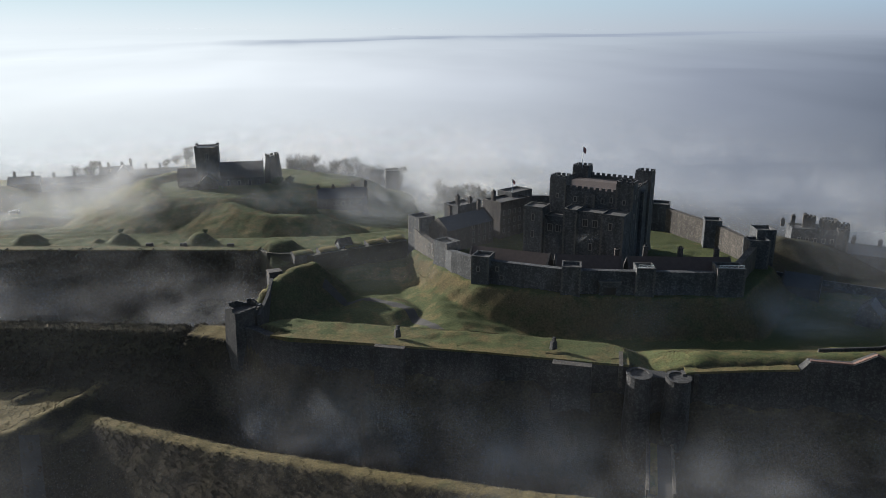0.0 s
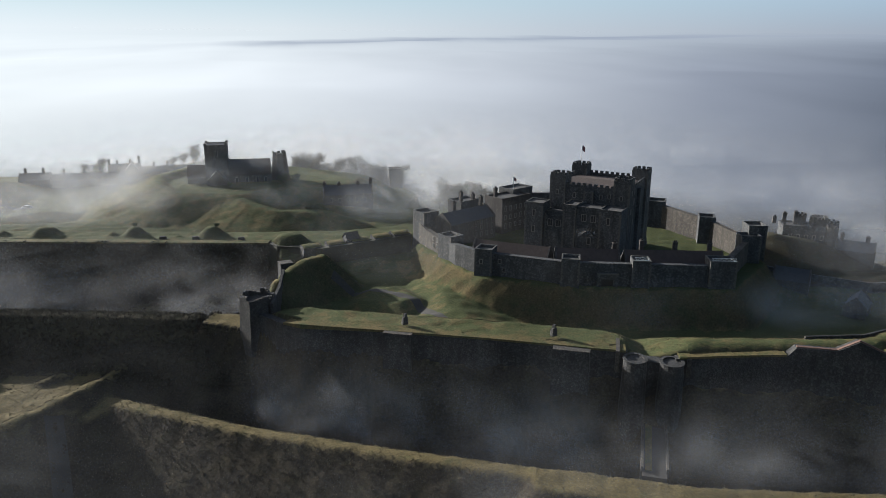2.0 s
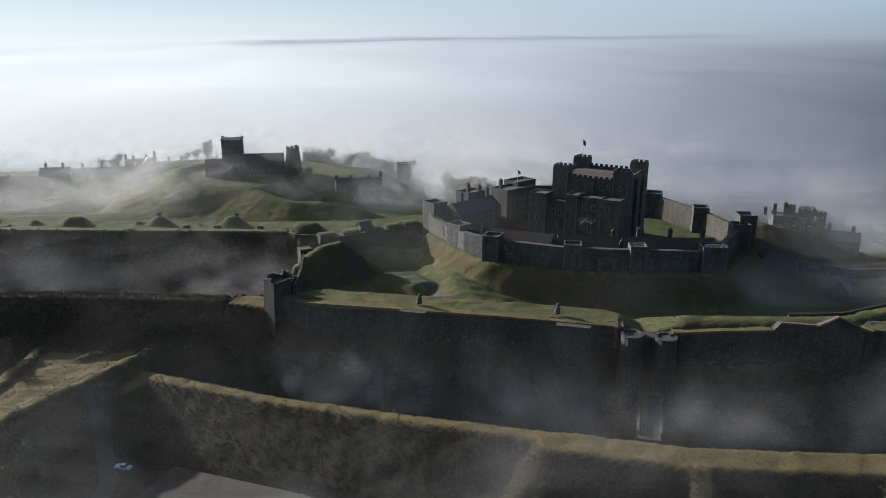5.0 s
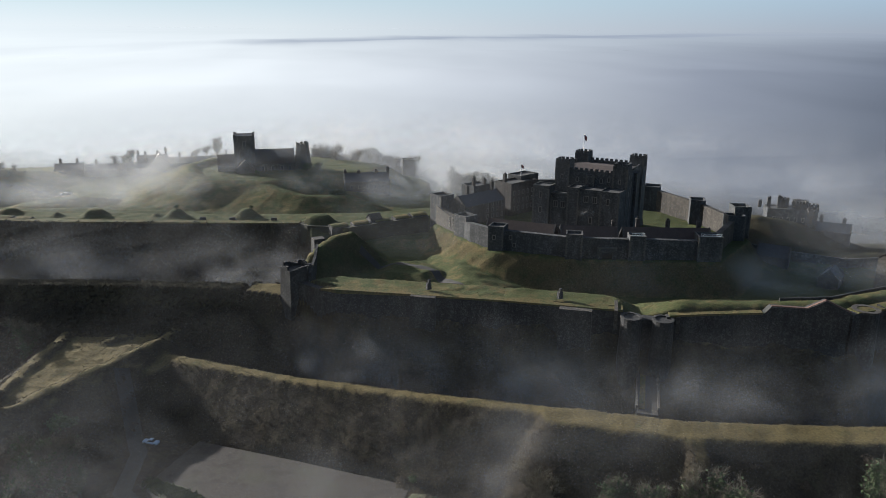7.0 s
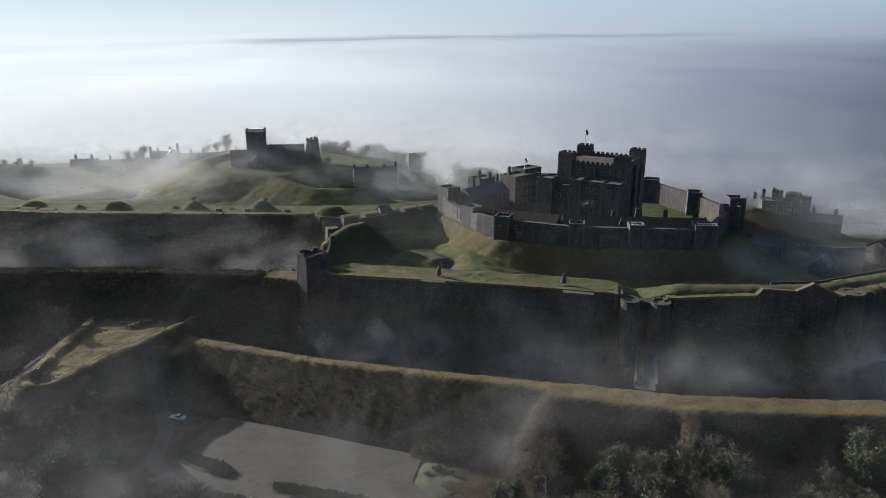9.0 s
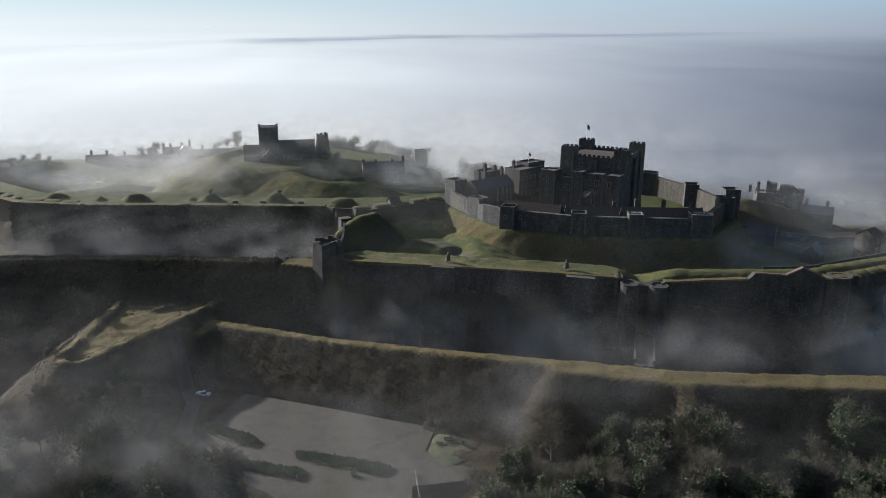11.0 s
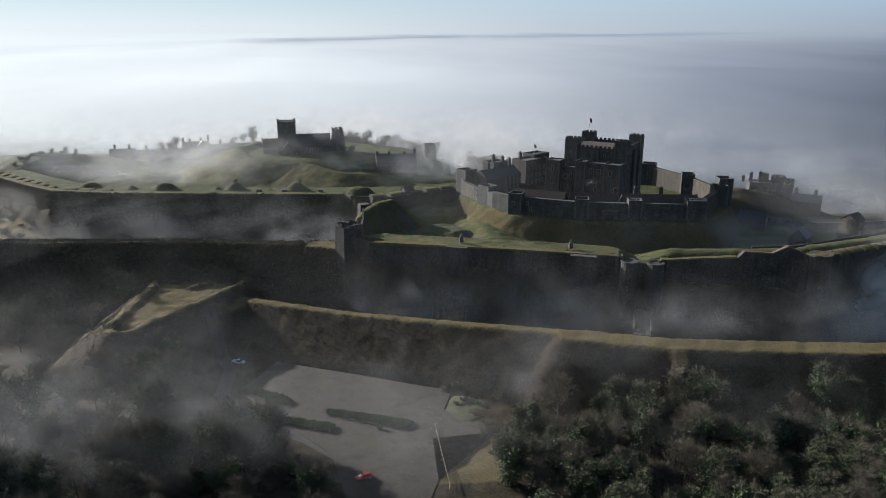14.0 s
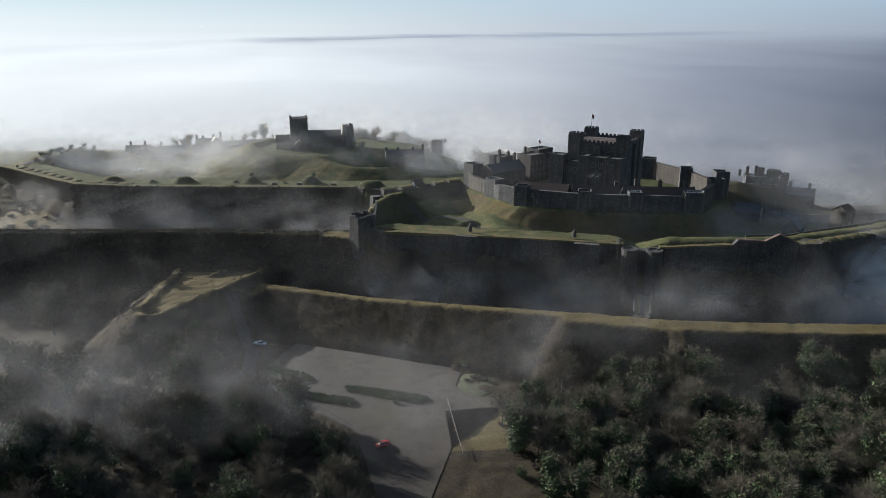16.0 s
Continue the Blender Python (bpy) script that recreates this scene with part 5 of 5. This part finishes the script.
def shrub(seed, r, tall, material, label, count=700):
    """A leafy bush: short stems and many small leaves in uneven clumps."""
    rng = random.Random(seed)
    wood, woodf, lv, lvf = [], [], [], []
    for _ in range(9):
        d = Vector((rng.gauss(0, 0.6), rng.gauss(0, 0.6), 1)).normalized()
        tip = Vector((d.x * r, d.y * r, tall * rng.uniform(0.55, 0.9)))
        limb(wood, woodf, Vector((0, 0, -0.3)), tip, 0.09, 0.03, 3)
        for _ in range(count // 9):
            leaf(lv, lvf, tip * rng.uniform(0.35, 1.05) + Vector((rng.gauss(0, r * 0.3), rng.gauss(0, r * 0.3), rng.gauss(0, tall * 0.10))), rng.uniform(0.13, 0.30), rng)
    t = thing("shrub", label, "shrub", "shrubs")
    for name, vs, fs, mt in (("stems", wood, woodf, BARK), ("foliage", lv, lvf, material)):
        ob = new(name, raw_mesh(name, vs, fs, mt))
        ob.parent = t
    return t


BARE = "leafless winter tree with fine brown twigs"
IVIED = "winter tree heavily clad in dark ivy"
KINDS = [tree(1, 10.0, 0, BARE), tree(2, 11.5, 0, BARE), tree(3, 9.0, 0, BARE, 1.4), tree(4, 10.5, 1.1, IVIED, 0.6), tree(5, 9.5, 1.7, IVIED, 0.4), tree(6, 8.5, 1.4, IVIED, 0.6), tree(7, 10, 0.5, "winter tree with ivy on its trunk", 1.2)]
used = set()


def plant(kind, x, y, z, turn, size):
    m = pose(x, y, z, 0, 0, turn) @ Matrix.Diagonal((size, size, size, 1))
    if kind in used:
        copy_thing(kind, m)
    else:
        used.add(kind)
        kind.matrix_world = m


def scatter(n, x0, x1, y0, y1, gap, ok, seed):
    """Random places at least gap apart, with their ground heights."""
    rng = np.random.RandomState(seed)
    xs, ys = rng.uniform(x0, x1, n * 8), rng.uniform(y0, y1, n * 8)
    zs = height(xs, ys)
    keep_ = ok(xs, ys, zs)
    out = []
    for x, y, z in zip(xs[keep_], ys[keep_], zs[keep_]):
        if all((x - a) ** 2 + (y - b) ** 2 > gap * gap for a, b, _ in out):
            out.append((float(x), float(y), float(z)))
            if len(out) == n:
                break
    return out


rng = random.Random(9)
off_road = lambda x, y: outside(x, y, CARPARK) > 5
places = scatter(190, 4, 180, 24, 112, 4.3, lambda x, y, z: off_road(x, y) & (z < -15) & (x + (y - 60) * 0.12 > 12), 4)
left_from = len(places)
places += scatter(120, -160, -33, 34, 150, 3.8, lambda x, y, z: (outside(x, y, CARPARK) > 3.5) & (z < -19) & ((y < 117) | (x < -78)) & (to_line(x, y, [(-82, 188, 0), (-71, 158, 0), (-71, 140, 0), (-60, 124, 0), (-42, 108, 0)])[0] > 6), 5)
places += scatter(11, -190, -110, 180, 232, 7, lambda x, y, z: (z < -12), 6)
for k, (x, y, z) in enumerate(places):
    plant(KINDS[rng.choice((0, 1, 2, 3, 3, 3, 4, 4, 4, 5, 5, 5, 6, 2) if k < left_from else (0, 1, 2, 0, 1, 2, 3, 4, 6, 6))], x, y, z, rng.uniform(0, 360), rng.uniform(0.85, 1.25))
for x, y, h in ((-30, 430, 0.95), (-23, 434, 1.05), (-16, 431, 1.0), (-8, 436, 0.9), (0, 432, 1.0), (8, 437, 1.05), (16, 433, 1.0), (24, 438, 1.1), (32, 434, 1.1), (39, 437, 1.0), (46, 435, 0.95), (55, 379, 0.85), (61, 382, 0.95), (67, 380, 1.0), (74, 384, 0.9), (-222, 400, 0.4), (-217, 408, 0.45), (-212, 416, 0.45), (-207, 424, 0.45), (-27, 438, 1.0), (-20, 440, 0.9), (-12, 441, 1.05), (-4, 440, 1.0), (4, 443, 1.1), (12, 442, 1.0), (20, 443, 1.1), (28, 445, 1.1), (36, 443, 1.0), (58, 386, 1.2), (64, 388, 1.3), (70, 387, 1.3), (50, 384, 1.2), (78, 389, 1.1),
                (-202, 430, 0.4), (-226, 392, 0.35), (-262, 424, 0.6), (-158, 484, 0.8), (-152, 486, 0.85), (-104, 500, 0.7), (-97, 502, 0.75), (-111, 502, 0.65), (-14, 396, 0.9), (-2, 398, 0.8), (80, 320, 0.7)):
    plant(KINDS[rng.choice((0, 1, 2, 6))], x, y, ground_z(x, y) - 2.0, rng.uniform(0, 360), h * 1.15)
BUSH = [shrub(21, 2.2, 3.6, IVY, "dark evergreen shrub in the grass"), shrub(22, 1.6, 2.6, HEDGE, "straggling green shrub at the roadside"), shrub(23, 2.4, 2.4, SCRUB, "brown bramble thicket under the trees")]
for x, y, k, h in ((-16, 327, 0, 1.0), (-12.5, 326, 0, 1.2), (-10, 329, 0, 0.8), (-30, 365, 0, 1.3), (-24, 368, 0, 1.2), (-55, 357, 0, 0.7), (-83, 291.5, 0, 0.5), (-51, 287, 0, 0.5), (-92, 160, 0, 1.4), (-90, 163, 0, 1.1), (3.5, 133, 1, 0.7), (6, 126, 2, 0.7), (9.5, 123.5, 1, 0.6), (3, 124, 2, 0.6), (-22, 112, 1, 0.7), (-16.5, 114.5, 1, 0.8)):
    plant(BUSH[k], x, y, ground_z(x, y), rng.uniform(0, 360), h)
for x, y, z in scatter(26, -236, -192, 384, 446, 3.5, lambda x, y, z: z > 6, 15):
    plant(BUSH[rng.choice((0, 0, 2))], x, y, z, rng.uniform(0, 360), rng.uniform(0.5, 0.9))
for x, y, z in scatter(60, -250, -172, 250, 345, 3.5, lambda x, y, z: (z < 0) & (signed(x, y, CASTLE) > 2), 16):
    plant(BUSH[rng.choice((0, 2, 2))], x, y, z, rng.uniform(0, 360), rng.uniform(0.8, 1.5))
for x, y, z in scatter(80, 8, 180, 40, 118, 4, lambda x, y, z: off_road(x, y) & (z < -8), 12) + scatter(60, -76, -28, 78, 134, 2.6, lambda x, y, z: (outside(x, y, CARPARK) > 2.0) & (z < -20) & (to_line(x, y, [(-82, 188, 0), (-71, 158, 0), (-71, 140, 0), (-60, 124, 0), (-42, 108, 0), (-28, 92, 0)])[0] > 4.4), 19) + scatter(60, -160, -72, 60, 165, 4, lambda x, y, z: off_road(x, y) & (z < -15), 13):
    plant(BUSH[rng.choice((2, 2, 2, 0))], x, y, z, rng.uniform(0, 360), rng.uniform(0.6, 1.2))


# ---- grass tufts and bramble on the banks ----
def tufts(name, xs, ys, zs, low, high, wide, material, label, seed):
    rng = np.random.RandomState(seed)
    n = len(xs)
    hh = rng.uniform(low, high, n)
    vs, fs = np.zeros((n, 4, 3, 3)), np.arange(n * 12).reshape(-1, 3)
    for k in range(4):
        a = rng.uniform(0, 6.283, n)
        r = hh * wide
        ox, oy = rng.normal(0, 0.35, n) * hh, rng.normal(0, 0.35, n) * hh
        cx, cy = xs + ox, ys + oy
        vs[:, k, 0] = np.stack([cx - np.cos(a) * r, cy - np.sin(a) * r, zs - 0.15], 1)
        vs[:, k, 1] = np.stack([cx + np.cos(a) * r, cy + np.sin(a) * r, zs - 0.15], 1)
        vs[:, k, 2] = np.stack([cx + rng.normal(0, 0.4, n) * hh, cy + rng.normal(0, 0.4, n) * hh, zs + hh * rng.uniform(0.6, 1, n)], 1)
    ob = new(name, raw_mesh(name, vs.reshape(-1, 3).tolist(), fs.tolist(), material))
    return tagged(ob, label, "vegetation", kind="stuff")


def on_ground(n, x0, x1, y0, y1, ok, seed):
    rng = np.random.RandomState(seed)
    xs, ys = rng.uniform(x0, x1, n), rng.uniform(y0, y1, n)
    zs = height(xs, ys)
    sl = np.hypot(height(xs + 0.7, ys) - zs, height(xs, ys + 0.7) - zs) / 0.7
    k = ok(xs, ys, zs, sl)
    return xs[k], ys[k], zs[k]


near_bank = lambda x, y: np.minimum(to_line(x, y, BANK)[0], to_line(x, y, BANK_EAST)[0])
tufts("bramble", *on_ground(90000, -125, 190, 95, 225, lambda x, y, z, s: (s > 0.4) & (z < -6.5) & (signed(x, y, CASTLE) > 3), 31), 0.16, 0.42, 0.36, SCRUB, "brown bramble and dead bracken over the bank slopes", 41)
tufts("dry_grass", *on_ground(60000, -125, 190, 95, 225, lambda x, y, z, s: ((near_bank(x, y) < 5.5) & (z > -13)) | ((z > -10.5) & (outside(x, y, PLATFORM) < 3)), 32), 0.12, 0.36, 0.3, STRAW, "straw-coloured winter grass on the bank crests", 42)
tufts("rough_grass", *on_ground(90000, -60, 150, 145, 262, lambda x, y, z, s: (signed(x, y, CASTLE) < -2) & (s > 0.2) & (z > 8.5) & (outside(x, y, INNER) > 1), 33), 0.10, 0.32, 0.2, STRAW, "rough winter grass on the terrace and mound", 43)
tufts("ridge_scrub", *on_ground(30000, -200, -25, 205, 285, lambda x, y, z, s: (signed(x, y, CASTLE) > 2) & (s > 0.25), 34), 0.25, 0.7, 0.6, SCRUB, "brown scrub along the ridge and ditch", 44)


rd = np.random.RandomState(61)
f = rd.rand(6000)
bx, by = -215 + 172 * f, 254.5 - 29 * f + rd.normal(0, 3.0, 6000)
tufts("ridge_brush", bx, by, height(bx, by), 0.3, 1.5, 0.06, TWIG, "brown leafless brush along the ridge top", 62)
f = rd.rand(9000)
bx = -172 + 145 * f
by = 293.5 - 19.4 * f - 1.35 + rd.normal(0, 0.35, 9000)
tufts("wall_ivy", bx, by, rd.uniform(-4, 12.9, 9000), 0.5, 1.3, 0.7, OVERGROWN, "dark ivy and bramble hanging on the retaining wall", 63)


# ---- car park and vehicles ----
hump(-58, 138, -22.95, 3.4, 0.7, "low grassy island edging the car park", -38, 2.7)
hump(-26, 118.5, -22.95, 2.8, 0.6, "low grassy island with a hedge", -27, 4.0)
hump(6, 122.0, -23.15, 7.0, 0.6, "grassy knoll beside the car park", 80, 1.35)
hump(-44, 118, -22.95, 2.4, 0.5, "small grassy island beside the road", -27, 3.0)
for name, a, b, n, seed in (("hedge", (-65, 143), (-50, 132), 2600, 51), ("hedge", (-37, 124), (-14, 113.5), 2600, 52), ("hedge", (-54, 122), (-36, 114), 1600, 53)):
    r2 = np.random.RandomState(seed)
    f = r2.rand(n)
    xs, ys = a[0] + (b[0] - a[0]) * f + r2.normal(0, 0.8, n), a[1] + (b[1] - a[1]) * f + r2.normal(0, 0.9, n)
    tufts(name, xs, ys, np.full(n, -22.6) + r2.rand(n) * 0.4, 0.25, 0.6, 0.6, HEDGE, "low straggling green hedge edging the car park", seed)
ribbon("road_3", [(-82, 188), (-76, 172), (-71, 158), (-71, 140), (-60, 124), (-42, 108), (-28, 92)], 4.6, TARMAC, "dark tarmac access road beside the car park")
fence = thing("fence", "pale wooden post-and-rail fence along the verge", "fence", "", (-5.6, 0, -23.0), 0)
for k in range(13):
    part("post", box(bmesh.new(), 0.03 * (k % 3), 80 + 2.6 * k, 0, 1.15, 0.14, 0.14), WOOD, fence)
for z in (0.5, 0.95):
    part("rail", box(bmesh.new(), 0.12, 95.6, z, z + 0.12, 0.06, 31.4), WOOD, fence)


def car(name, label, x, y, z, turn, paint, cab, long=4.3):
    """A parked vehicle: shaped body, glazed cabin, four wheels, lamps."""
    c = thing(name, label, "car", "parked vehicles", (x, y, z), turn)
    w, l = 1.76, long

    def loft(sections):
        bm, rows = bmesh.new(), []
        for px, half, z0, z1, tuck in sections:
            rows.append([bm.verts.new(p) for p in ((px, -half, z0), (px, half, z0), (px, half, (z0 + z1) / 2), (px, half - tuck, z1), (px, -half + tuck, z1), (px, -half, (z0 + z1) / 2))])
        for r, q in zip(rows, rows[1:]):
            for k in range(6):
                bm.faces.new((r[k], r[(k + 1) % 6], q[(k + 1) % 6], q[k]))
        bm.faces.new(rows[0][::-1])
        bm.faces.new(rows[-1])
        bmesh.ops.recalc_face_normals(bm, faces=bm.faces[:])
        return bm
    h = w / 2
    body = part("body", loft([(-l / 2, h * 0.88, 0.35, 0.72, 0.1), (-l / 2 + 0.25, h, 0.25, 0.86, 0.08), (-l * 0.2, h, 0.22, 0.94, 0.06), (l * 0.2, h, 0.22, 0.95, 0.06), (l / 2 - 0.2, h, 0.25, 0.9, 0.08), (l / 2, h * 0.9, 0.35, 0.8, 0.1)]), paint, c, "", True)
    a, b = cab
    part("glazing", loft([(a, h * 0.92, 0.9, 1.0, 0.04), (a + 0.55, h * 0.88, 0.9, 1.42, 0.16), (b - 0.4, h * 0.88, 0.9, 1.42, 0.16), (b, h * 0.92, 0.9, 1.0, 0.04)]), GLASS, c)
    part("roof", loft([(a + 0.5, h * 0.74, 1.41, 1.46, 0.05), ((a + b) / 2, h * 0.75, 1.42, 1.5, 0.08), (b - 0.35, h * 0.74, 1.41, 1.46, 0.05)]), paint, c)
    for sx in (-1, 1):
        for sy in (-1, 1):
            ring8 = [(0.32 * math.cos(k * math.pi / 8), 0.32 * math.sin(k * math.pi / 8)) for k in range(16)]
            bm = prism(bmesh.new(), ring8, -0.1, 0.1)
            bm.transform(pose(sx * l * 0.31, sy * (h - 0.08), 0.32, 90, 0, 0))
            tyre = part("wheel", bm, RUBBER, c)
            bm = prism(bmesh.new(), [(p * 0.6, q * 0.6) for p, q in ring8], -0.12, 0.12)
            bm.transform(pose(sx * l * 0.31, sy * (h - 0.08), 0.32, 90, 0, 0))
            part("rim", bm, STEEL, tyre)
    for sy in (-1, 1):
        part("headlight", box(bmesh.new(), -l / 2 + 0.02, sy * 0.58, 0.58, 0.72, 0.1, 0.32), WHITE, body)
        part("tail_light", box(bmesh.new(), l / 2 - 0.02, sy * 0.62, 0.62, 0.78, 0.1, 0.24), RED, body)
    return c


car("pickup", "pale blue pickup parked on the dark access road", -68.9, 163.5, -22.9, 160, BLUE_PAINT, (-1.2, 0.7), 4.8)
car("car", "red hatchback parked beside the car park road", -27.4, 87.1, -22.85, 20, RED_PAINT, (-1.3, 1.6))
car("van", "white van on the road below the barracks", -166.0, 402.5, ground_z(-166, 402.5) + 0.1, 8, WHITE, (-1.5, 1.9), 4.9)
